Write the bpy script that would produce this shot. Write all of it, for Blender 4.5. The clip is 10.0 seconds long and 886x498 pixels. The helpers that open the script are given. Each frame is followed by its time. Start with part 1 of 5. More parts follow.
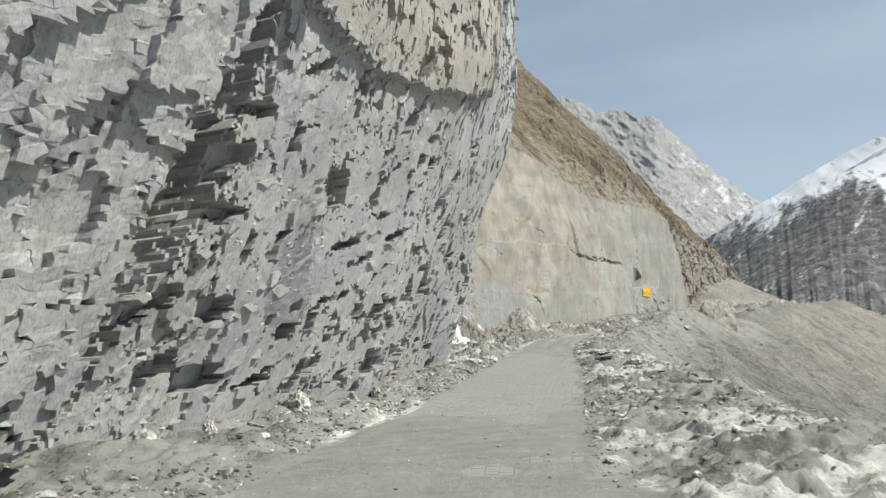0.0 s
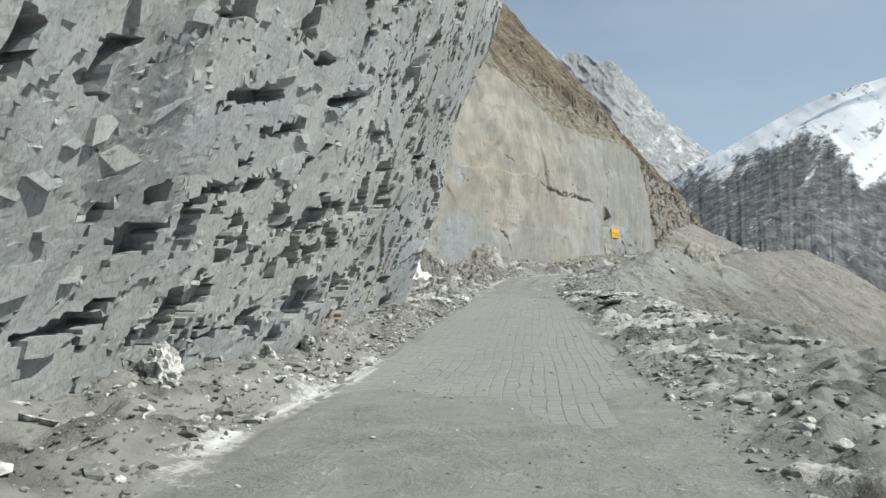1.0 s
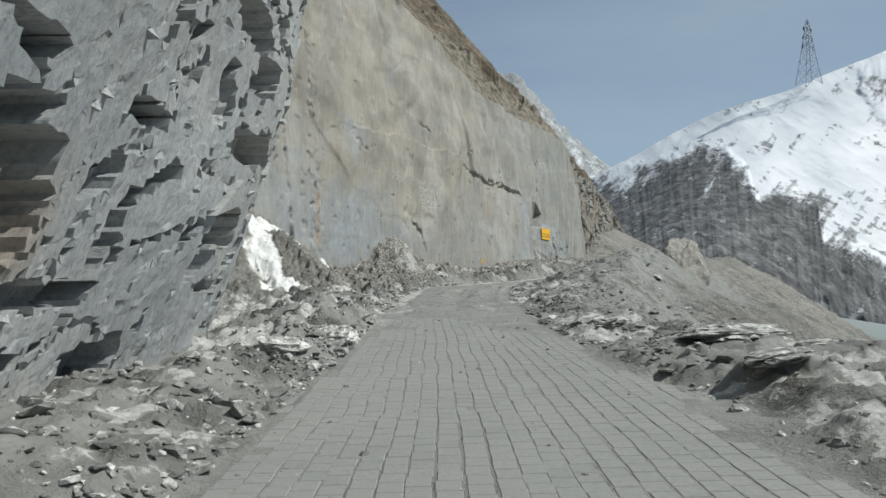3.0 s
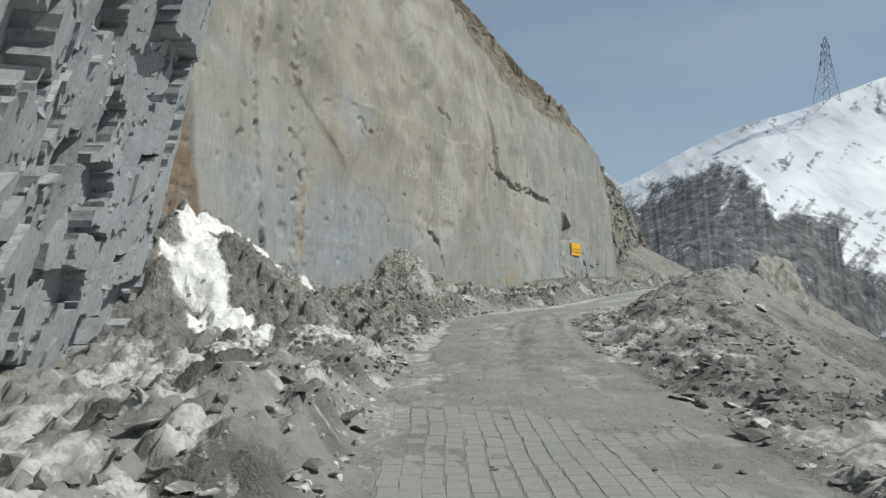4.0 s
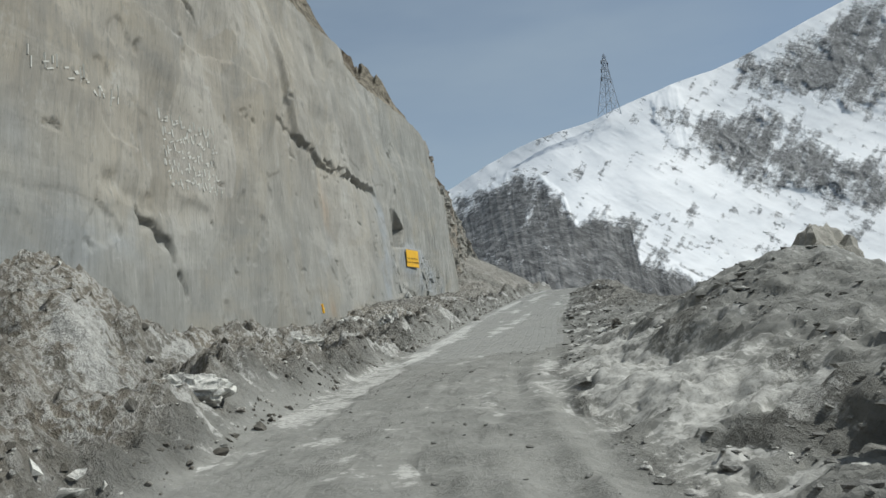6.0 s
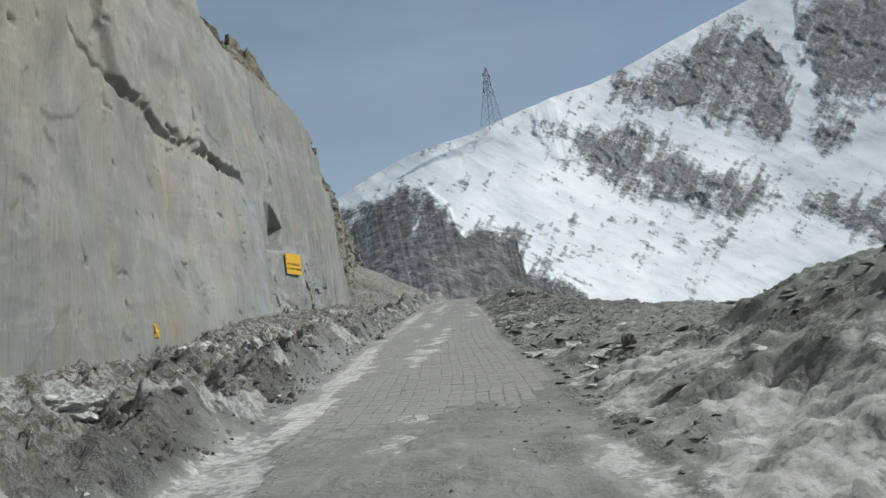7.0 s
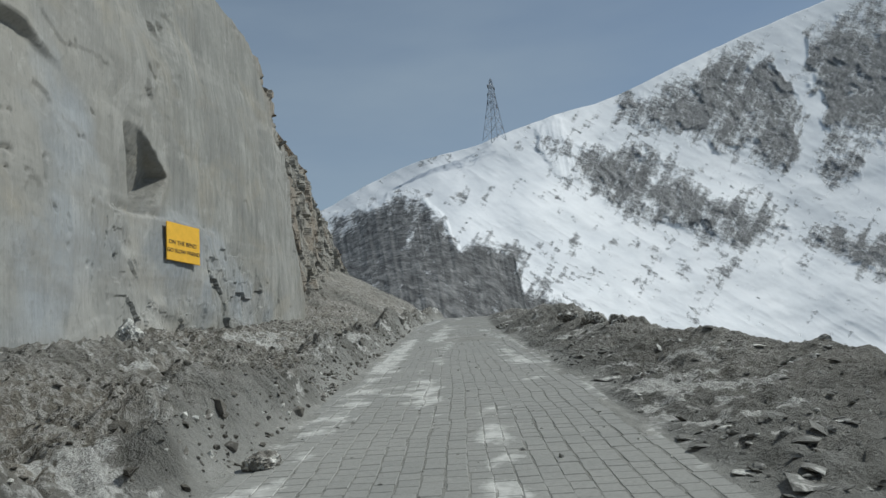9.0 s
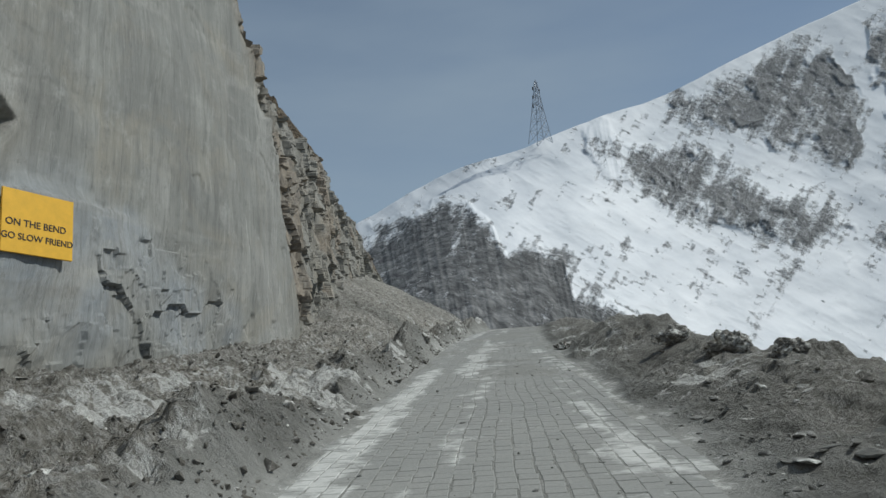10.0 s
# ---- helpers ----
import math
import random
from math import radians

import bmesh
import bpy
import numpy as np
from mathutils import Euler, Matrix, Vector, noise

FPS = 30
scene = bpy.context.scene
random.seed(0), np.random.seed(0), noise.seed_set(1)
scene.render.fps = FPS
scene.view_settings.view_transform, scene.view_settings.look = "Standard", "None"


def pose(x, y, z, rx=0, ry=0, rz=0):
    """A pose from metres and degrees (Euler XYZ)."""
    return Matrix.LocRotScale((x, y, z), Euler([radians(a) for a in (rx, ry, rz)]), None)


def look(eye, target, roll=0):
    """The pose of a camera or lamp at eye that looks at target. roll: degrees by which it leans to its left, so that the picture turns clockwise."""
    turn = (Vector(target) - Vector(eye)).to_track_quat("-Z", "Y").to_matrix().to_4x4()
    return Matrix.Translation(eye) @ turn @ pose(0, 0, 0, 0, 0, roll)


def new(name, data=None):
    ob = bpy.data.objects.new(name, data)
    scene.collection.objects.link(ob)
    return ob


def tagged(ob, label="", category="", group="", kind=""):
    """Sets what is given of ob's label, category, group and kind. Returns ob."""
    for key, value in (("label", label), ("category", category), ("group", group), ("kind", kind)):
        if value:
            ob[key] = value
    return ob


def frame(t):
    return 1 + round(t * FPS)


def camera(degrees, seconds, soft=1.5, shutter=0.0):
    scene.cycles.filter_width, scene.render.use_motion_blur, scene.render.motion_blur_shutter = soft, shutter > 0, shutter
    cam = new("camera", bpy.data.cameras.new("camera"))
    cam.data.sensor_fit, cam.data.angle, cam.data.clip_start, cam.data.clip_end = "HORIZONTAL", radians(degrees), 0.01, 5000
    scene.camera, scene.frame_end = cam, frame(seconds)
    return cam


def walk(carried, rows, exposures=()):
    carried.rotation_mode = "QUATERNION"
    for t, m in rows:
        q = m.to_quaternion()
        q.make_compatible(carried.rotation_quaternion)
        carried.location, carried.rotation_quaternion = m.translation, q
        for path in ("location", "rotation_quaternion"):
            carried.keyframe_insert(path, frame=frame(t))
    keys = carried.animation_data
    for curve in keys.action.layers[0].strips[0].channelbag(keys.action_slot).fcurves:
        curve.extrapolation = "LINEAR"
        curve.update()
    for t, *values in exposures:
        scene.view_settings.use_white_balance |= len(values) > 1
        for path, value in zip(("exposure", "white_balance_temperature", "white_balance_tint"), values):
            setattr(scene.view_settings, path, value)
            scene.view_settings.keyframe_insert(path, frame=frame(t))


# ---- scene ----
cam = camera(62.9, 10.0)
PATH = [
    (0, (3.304, 0.665, 2.283), (3.284, 2.656, 2.467), -3.7),
    (0.5, (2.956, 3.67, 2.096), (2.893, 5.666, 2.214), -3.2),
    (1, (2.866, 6.84, 1.929), (2.971, 8.838, 1.94), -1.6),
    (1.5, (3.032, 10.037, 1.785), (3.223, 12.028, 1.815), -4.4),
    (2, (3.359, 13.375, 1.608), (3.586, 15.361, 1.67), -4.3),
    (2.5, (3.828, 16.579, 1.426), (4.091, 18.561, 1.456), -3.9),
    (2.7, (4.037, 18.03, 1.412), (4.359, 20.003, 1.44), -2.8),
    (3.8, (4.726, 26.132, 1.641), (5.105, 28.095, 1.678), 0.2),
    (4, (4.995, 27.589, 1.605), (5.346, 29.557, 1.677), -0.4),
    (4.5, (5.793, 31.194, 1.485), (6.161, 33.159, 1.55), -2.3),
    (5, (6.567, 34.589, 1.544), (7.02, 36.537, 1.533), -3.2),
    (5.5, (7.58, 38.22, 1.509), (8.221, 40.114, 1.483), -3.3),
    (6, (8.749, 41.737, 1.601), (9.597, 43.545, 1.713), -5.1),
    (6.2, (9.242, 43.06, 1.622), (10.178, 44.828, 1.656), -6.3),
    (7.3, (12.123, 49.419, 1.412), (13.267, 51.053, 1.551), -6.3),
    (7.5, (12.683, 50.516, 1.377), (13.797, 52.173, 1.501), -6.8),
    (8, (14.593, 53.484, 1.424), (15.708, 55.143, 1.49), -8.5),
    (8.5, (16.594, 56.613, 1.465), (17.679, 58.286, 1.619), -7.8),
    (9, (18.901, 59.86, 1.514), (20.042, 61.495, 1.673), -3.6),
    (9.5, (21.167, 62.94, 1.574), (22.245, 64.606, 1.824), -0.9),
    (10, (23.274, 65.683, 1.658), (24.306, 67.385, 1.846), -4.2),
]
EXPOSURE = [(0, 0.3, 6800, 6), (0.8, 0.22, 6550, 4), (1.5, 0.06, 6380, 4), (2.5, -0.1, 6330, 4), (4.5, -0.2, 6440, 5), (7.5, -0.33, 6320, 4), (10, -0.5, 6250, 4)]
walk(cam, [(t, look(eye, target, roll)) for t, eye, target, roll in PATH], EXPOSURE)

# ---- light ----
SUN_AZ, SUN_EL = 108.0, 46.0  # degrees: azimuth from +y towards +x, height over the horizon
world = bpy.data.worlds.new("sky")
scene.world = world
world.use_nodes = True
wn = world.node_tree
sky = wn.nodes.new("ShaderNodeTexSky")
sky.sky_type = "NISHITA"
sky.sun_disc = False
sky.sun_elevation = radians(SUN_EL)
sky.sun_rotation = radians(SUN_AZ)
sky.altitude = 3400
sky.dust_density = 2.0
veil = wn.nodes.new("ShaderNodeTexNoise")
veil.inputs["Scale"].default_value, veil.inputs["Detail"].default_value, veil.inputs["Roughness"].default_value = 1.6, 5, 0.5
coords = wn.nodes.new("ShaderNodeTexCoord")
flat_map = wn.nodes.new("ShaderNodeMapping")
flat_map.inputs["Scale"].default_value = (1, 1, 3.5)
wn.links.new(coords.outputs["Generated"], flat_map.inputs["Vector"])
wn.links.new(flat_map.outputs[0], veil.inputs["Vector"])
veil_ramp = wn.nodes.new("ShaderNodeValToRGB")
veil_ramp.color_ramp.elements[0].position, veil_ramp.color_ramp.elements[1].position = 0.3, 0.75
veil_ramp.color_ramp.elements[0].color, veil_ramp.color_ramp.elements[1].color = (0.3, 0.3, 0.3, 1), (0.75, 0.75, 0.75, 1)
wn.links.new(veil.outputs["Fac"], veil_ramp.inputs[0])
haze = wn.nodes.new("ShaderNodeMix")
haze.data_type = "RGBA"
haze.inputs[7].default_value = (4.25, 5.05, 5.95, 1)
wn.links.new(veil_ramp.outputs[0], haze.inputs[0])
wn.links.new(sky.outputs[0], haze.inputs[6])
wn.links.new(haze.outputs[2], wn.nodes["Background"].inputs[0])
wn.nodes["Background"].inputs[1].default_value = 0.10
sun = new("sun", bpy.data.lights.new("sun", "SUN"))
sun.data.energy, sun.data.angle, sun.data.color = 4.6, radians(0.6), (1.0, 0.97, 0.92)
se, sa = radians(SUN_EL), radians(SUN_AZ)
sun.matrix_world = look((math.cos(se) * math.sin(sa) * 50, math.cos(se) * math.cos(sa) * 50, math.sin(se) * 50), (0, 0, 0))


# ---- noise ----
def smooth(a, b, x):
    k = np.clip((x - a) / (b - a), 0, 1)
    return k * k * (3 - 2 * k)


def bump(x, c, w):
    return np.exp(-((x - c) / w) ** 2)


def hashed(ix, iy, seed):
    h = (ix.astype(np.int64) * 374761393 + iy.astype(np.int64) * 668265263 + seed * 2147483647 + 97) & 0xFFFFFFFF
    h = ((h ^ (h >> 13)) * 1274126177) & 0xFFFFFFFF
    h = ((h ^ (h >> 16)) * 2246822519) & 0xFFFFFFFF
    return ((h ^ (h >> 15)) & 0xFFFFFF) / float(0xFFFFFF)


def vnoise(x, y, seed=0):
    """Smooth noise, -1 to 1."""
    ix, iy = np.floor(x), np.floor(y)
    fx, fy = x - ix, y - iy
    fx, fy = fx * fx * (3 - 2 * fx), fy * fy * (3 - 2 * fy)
    a, b = hashed(ix, iy, seed), hashed(ix + 1, iy, seed)
    c, d = hashed(ix, iy + 1, seed), hashed(ix + 1, iy + 1, seed)
    return 2 * ((a + (b - a) * fx) * (1 - fy) + (c + (d - c) * fx) * fy) - 1


def fbm(x, y, octaves=4, seed=0, gain=0.5):
    out, amp, f = 0, 1.0, 1.0
    for o in range(octaves):
        out = out + amp * vnoise(x * f + 17.3 * o, y * f - 9.1 * o, seed + o)
        amp *= gain
        f *= 2.03
    return out


def ridged(x, y, octaves=4, seed=0, gain=0.55):
    out, amp, f = 0, 1.0, 1.0
    for o in range(octaves):
        out = out + amp * (1 - 2 * np.abs(vnoise(x * f + 5.7 * o, y * f + 3.3 * o, seed + o)))
        amp *= gain
        f *= 2.07
    return out


def blocks(x, y, seed=0, tilt=0.5, flat=0.6, hang=0.0):
    """Broken rock: every cell of a scattered net is a tilted facet. Gives the height, the cell's own number, and the gap to the next cell."""
    ix, iy = np.floor(x), np.floor(y)
    best = np.full(x.shape, 9.0)
    second = np.full(x.shape, 9.0)
    height, own = np.zeros(x.shape), np.zeros(x.shape)
    for dx in (-1, 0, 1):
        for dy in (-1, 0, 1):
            cx, cy = ix + dx, iy + dy
            px, py = cx + hashed(cx, cy, seed), cy + hashed(cx, cy, seed + 1)
            ex, ey = x - px, y - py
            d = np.abs(ex) + np.abs(ey) * 0.9 + 0.25 * np.sqrt(ex * ex + ey * ey)
            r = hashed(cx, cy, seed + 2)
            h = flat * (2 * r - 1) + tilt * ((2 * hashed(cx, cy, seed + 3) - 1) * ex + (2 * hashed(cx, cy, seed + 4) - 1) * ey) - hang * 2.4 * hashed(cx, cy, seed + 5) ** 3 * ey
            near = d < best
            second = np.where(near, best, np.minimum(second, d))
            height, own, best = np.where(near, h, height), np.where(near, r, own), np.where(near, d, best)
    return height, own, second - best


# ---- meshes ----
def part(name, bm, material, parent=None, label=""):
    """Links a bmesh as one mesh object, under a thing or a part."""
    me = bpy.data.meshes.new(name)
    bm.to_mesh(me)
    bm.free()
    me.materials.append(material)
    ob = new(name, me)
    ob.parent = parent
    return tagged(ob, label)


def sheet(name, X, Y, Z, material, flat=True, attrs=None, parent=None):
    """A mesh over a grid of points (rows, columns), with named values on its points."""
    rows, cols = X.shape
    me = bpy.data.meshes.new(name)
    co = np.stack([X, Y, Z], -1).reshape(-1, 3).astype(np.float32)
    idx = np.arange(rows * cols).reshape(rows, cols)
    quads = np.stack([idx[:-1, :-1], idx[:-1, 1:], idx[1:, 1:], idx[1:, :-1]], -1).reshape(-1, 4)
    me.vertices.add(len(co))
    me.vertices.foreach_set("co", co.ravel())
    me.loops.add(quads.size)
    me.loops.foreach_set("vertex_index", quads.ravel().astype(np.int32))
    me.polygons.add(len(quads))
    me.polygons.foreach_set("loop_start", np.arange(0, quads.size, 4, dtype=np.int32))
    me.polygons.foreach_set("use_smooth", np.full(len(quads), not flat))
    me.update(calc_edges=True)
    for key, value in (attrs or {}).items():
        value = np.asarray(value, dtype=np.float32)
        if value.ndim == 3:
            me.attributes.new(key, "FLOAT_VECTOR", "POINT").data.foreach_set("vector", value.ravel())
        else:
            me.attributes.new(key, "FLOAT", "POINT").data.foreach_set("value", value.ravel())
    me.materials.append(material)
    ob = new(name, me)
    ob.parent = parent
    return ob


def solids(name, V, faces, material, attrs=None, parent=None, smooth_shade=False):
    """Many small closed shapes in one mesh: V holds every shape's points, faces are the same for all."""
    n, m, _ = V.shape
    me = bpy.data.meshes.new(name)
    loops = np.concatenate([np.asarray(f) for f in faces])
    sizes = np.array([len(f) for f in faces])
    me.vertices.add(n * m)
    me.vertices.foreach_set("co", V.reshape(-1).astype(np.float32))
    index = (loops[None, :] + (np.arange(n) * m)[:, None]).ravel().astype(np.int32)
    me.loops.add(len(index))
    me.loops.foreach_set("vertex_index", index)
    me.polygons.add(n * len(faces))
    me.polygons.foreach_set("loop_start", np.concatenate([[0], np.cumsum(np.tile(sizes, n))[:-1]]).astype(np.int32))
    me.polygons.foreach_set("use_smooth", np.full(n * len(faces), smooth_shade))
    me.update(calc_edges=True)
    for key, value in (attrs or {}).items():
        value = np.asarray(value, dtype=np.float32)
        if value.ndim == 2:
            me.attributes.new(key, "FLOAT_VECTOR", "POINT").data.foreach_set("vector", value.ravel())
        else:
            me.attributes.new(key, "FLOAT", "POINT").data.foreach_set("value", value)
    me.materials.append(material)
    ob = new(name, me)
    ob.parent = parent
    return ob


# ---- materials ----
def mat(name, rough=0.9, spec=0.3):
    m = bpy.data.materials.new(name)
    m.use_nodes = True
    b = m.node_tree.nodes["Principled BSDF"]
    b.inputs["Roughness"].default_value = rough
    b.inputs["Specular IOR Level"].default_value = spec
    return m, m.node_tree, b


def node(nt, kind, **values):
    n = nt.nodes.new(kind)
    for key, value in values.items():
        if key in ("data_type", "blend_type", "operation", "attribute_name", "noise_dimensions", "feature", "musgrave_type", "distance"):
            setattr(n, key, value)
        else:
            n.inputs[key.replace("_", " ")].default_value = value
    return n


def noise_tex(nt, vec, scale, detail=6, rough=0.6, distortion=0.0):
    n = nt.nodes.new("ShaderNodeTexNoise")
    n.inputs["Scale"].default_value, n.inputs["Detail"].default_value = scale, detail
    n.inputs["Roughness"].default_value, n.inputs["Distortion"].default_value = rough, distortion
    if vec:
        nt.links.new(vec, n.inputs["Vector"])
    return n.outputs["Fac"]


def ramp(nt, fac, stops):
    r = nt.nodes.new("ShaderNodeValToRGB")
    e = r.color_ramp.elements
    while len(e) < len(stops):
        e.new(0.5)
    for k, (p, c) in enumerate(stops):
        e[k].position = p
        e[k].color = (c, c, c, 1) if isinstance(c, (int, float)) else (*c, 1)
    nt.links.new(fac, r.inputs[0])
    return r.outputs[0]


def mix(nt, fac, a, b, blend="MIX"):
    m = nt.nodes.new("ShaderNodeMix")
    m.data_type, m.blend_type = "RGBA", blend
    for sock, v in ((m.inputs[0], fac), (m.inputs[6], a), (m.inputs[7], b)):
        if isinstance(v, bpy.types.NodeSocket):
            nt.links.new(v, sock)
        elif isinstance(v, (int, float)):
            sock.default_value = v if sock == m.inputs[0] else (v, v, v, 1)
        else:
            sock.default_value = (*v, 1)
    return m.outputs[2]


def maths(nt, op, a, b=0.0):
    m = nt.nodes.new("ShaderNodeMath")
    m.operation = op
    for sock, v in ((m.inputs[0], a), (m.inputs[1], b)):
        if isinstance(v, bpy.types.NodeSocket):
            nt.links.new(v, sock)
        else:
            sock.default_value = v
    return m.outputs[0]


def attribute(nt, key, vector=False):
    a = nt.nodes.new("ShaderNodeAttribute")
    a.attribute_name = key
    return a.outputs["Vector"] if vector else a.outputs["Fac"]


def stretched(nt, vec, scale, turn=(0, 0, 0)):
    m = nt.nodes.new("ShaderNodeMapping")
    m.inputs["Scale"].default_value = scale
    m.inputs["Rotation"].default_value = [radians(a) for a in turn]
    nt.links.new(vec, m.inputs["Vector"])
    return m.outputs[0]


def place(nt):
    return nt.nodes.new("ShaderNodeTexCoord").outputs["Object"]


def relief(nt, b, height, strength, distance):
    n = nt.nodes.new("ShaderNodeBump")
    n.inputs["Strength"].default_value, n.inputs["Distance"].default_value = strength, distance
    nt.links.new(height, n.inputs["Height"])
    nt.links.new(n.outputs[0], b.inputs["Normal"])


def colour(nt, b, c):
    nt.links.new(c, b.inputs["Base Color"])


def make_slate():
    m, nt, b = mat("grey_slate", 0.75, 0.35)
    v = attribute(nt, "along", True)
    streak = noise_tex(nt, stretched(nt, v, (2.2, 0.35, 1), (0, 0, -12)), 2.0, 8, 0.65, 0.4)
    grain = noise_tex(nt, stretched(nt, v, (2, 1, 1), (0, 0, -20)), 6.0, 7, 0.7, 0.6)
    blotch = noise_tex(nt, v, 0.35, 4, 0.6)
    c = ramp(nt, streak, [(0.25, (0.29, 0.296, 0.292)), (0.5, (0.42, 0.428, 0.418)), (0.75, (0.53, 0.53, 0.512))])
    c = mix(nt, ramp(nt, blotch, [(0.4, 0.0), (0.62, 0.55)]), c, (0.37, 0.366, 0.335))
    c = mix(nt, ramp(nt, attribute(nt, "facet"), [(0.15, 0.0), (0.9, 0.6)]), c, (0.28, 0.302, 0.33))
    c = mix(nt, attribute(nt, "rust"), c, (0.34, 0.24, 0.15))
    c = mix(nt, ramp(nt, grain, [(0.33, 0.4), (0.47, 0.0)]), c, (0.14, 0.14, 0.135))
    scratch = noise_tex(nt, stretched(nt, v, (5, 0.6, 1), (0, 0, -16)), 3.0, 7, 0.75, 0.2)
    c = mix(nt, ramp(nt, scratch, [(0.58, 0.0), (0.72, 0.55)]), c, (0.55, 0.55, 0.53))
    fleck = noise_tex(nt, stretched(nt, v, (1.6, 1, 1), (0, 0, -30)), 16.0, 5, 0.7, 0.3)
    c = mix(nt, ramp(nt, fleck, [(0.36, 0.55), (0.48, 0.0)]), c, (0.16, 0.163, 0.16))
    c = mix(nt, ramp(nt, fleck, [(0.56, 0.0), (0.68, 0.45)]), c, (0.5, 0.5, 0.485))
    colour(nt, b, c)
    relief(nt, b, maths(nt, "ADD", maths(nt, "ADD", streak, maths(nt, "MULTIPLY", grain, 0.9)), maths(nt, "MULTIPLY", fleck, 0.35)), 0.6, 0.035)
    return m


def make_slab():
    m, nt, b = mat("tan_slate", 0.8, 0.25)
    v = attribute(nt, "along", True)
    stria = attribute(nt, "stria")
    streak = noise_tex(nt, stretched(nt, v, (1.8, 0.13, 1), (0, 0, 0)), 1.3, 9, 0.66, 0.12)
    fine = noise_tex(nt, stretched(nt, v, (3.6, 0.2, 1), (0, 0, 0)), 4.0, 8, 0.74, 0.08)
    blotch = noise_tex(nt, v, 0.3, 6, 0.65, 0.8)
    spot = noise_tex(nt, v, 2.2, 8, 0.78, 0.0)
    cloud = noise_tex(nt, stretched(nt, v, (1, 0.75, 1), (0, 0, 25)), 0.55, 10, 0.62, 0.5)
    beds = noise_tex(nt, stretched(nt, v, (0.16, 1.1, 1), (0, 0, 24)), 0.9, 8, 0.62, 0.6)
    lines = ramp(nt, streak, [(0.28, (0.145, 0.145, 0.136)), (0.42, (0.222, 0.222, 0.205)), (0.58, (0.265, 0.265, 0.244)), (0.75, (0.345, 0.341, 0.316))])
    even = ramp(nt, cloud, [(0.3, (0.2, 0.201, 0.192)), (0.5, (0.268, 0.267, 0.25)), (0.7, (0.325, 0.321, 0.3))])
    c = mix(nt, stria, even, lines)
    c = mix(nt, maths(nt, "MULTIPLY", attribute(nt, "warm"), 0.8), c, ramp(nt, cloud, [(0.3, (0.222, 0.197, 0.16)), (0.5, (0.3, 0.27, 0.222)), (0.7, (0.375, 0.343, 0.288))]))
    c = mix(nt, attribute(nt, "blue"), c, ramp(nt, spot, [(0.3, (0.215, 0.235, 0.252)), (0.7, (0.33, 0.35, 0.365))]))
    c = mix(nt, ramp(nt, attribute(nt, "plate"), [(0.2, 0.38), (0.5, 0.0)]), c, (0.2, 0.2, 0.19))
    c = mix(nt, ramp(nt, attribute(nt, "plate"), [(0.55, 0.0), (0.85, 0.35)]), c, (0.41, 0.4, 0.375))
    c = mix(nt, ramp(nt, blotch, [(0.5, 0.0), (0.68, 0.45)]), c, (0.335, 0.295, 0.225))
    c = mix(nt, ramp(nt, beds, [(0.34, 0.4), (0.46, 0.0)]), c, (0.19, 0.182, 0.165))
    c = mix(nt, ramp(nt, beds, [(0.56, 0.0), (0.68, 0.35)]), c, (0.42, 0.405, 0.37))
    c = mix(nt, attribute(nt, "rust"), c, ramp(nt, spot, [(0.35, (0.2, 0.125, 0.07)), (0.65, (0.36, 0.24, 0.14))]))
    c = mix(nt, maths(nt, "MULTIPLY", attribute(nt, "crag"), 0.5), c, ramp(nt, spot, [(0.35, (0.12, 0.11, 0.095)), (0.65, (0.3, 0.27, 0.22))]))
    part_way = maths(nt, "ADD", 0.25, maths(nt, "MULTIPLY", stria, 0.75))
    c = mix(nt, maths(nt, "MULTIPLY", part_way, ramp(nt, fine, [(0.34, 0.6), (0.5, 0.0)])), c, (0.14, 0.138, 0.128))
    c = mix(nt, maths(nt, "MULTIPLY", part_way, ramp(nt, fine, [(0.57, 0.0), (0.7, 0.5)])), c, (0.47, 0.465, 0.44))
    shade = noise_tex(nt, stretched(nt, v, (1, 0.5, 1)), 0.9, 9, 0.76, 0.2)
    c = mix(nt, ramp(nt, shade, [(0.34, 0.4), (0.46, 0.0)]), c, (0.17, 0.17, 0.16))
    pale = noise_tex(nt, stretched(nt, v, (1, 0.6, 1)), 1.7, 9, 0.8, 0.0)
    c = mix(nt, ramp(nt, pale, [(0.56, 0.0), (0.69, 0.5)]), c, (0.45, 0.445, 0.42))
    speck = noise_tex(nt, stretched(nt, v, (1, 0.5, 1)), 9.0, 4, 0.7, 0.2)
    c = mix(nt, ramp(nt, speck, [(0.33, 0.5), (0.44, 0.0)]), c, (0.17, 0.168, 0.158))
    colour(nt, b, c)
    relief(nt, b, maths(nt, "ADD", maths(nt, "MULTIPLY", part_way, maths(nt, "ADD", streak, maths(nt, "MULTIPLY", fine, 0.6))), maths(nt, "ADD", maths(nt, "MULTIPLY", beds, 0.5), maths(nt, "MULTIPLY", speck, 0.2))), 0.9, 0.09)
    return m


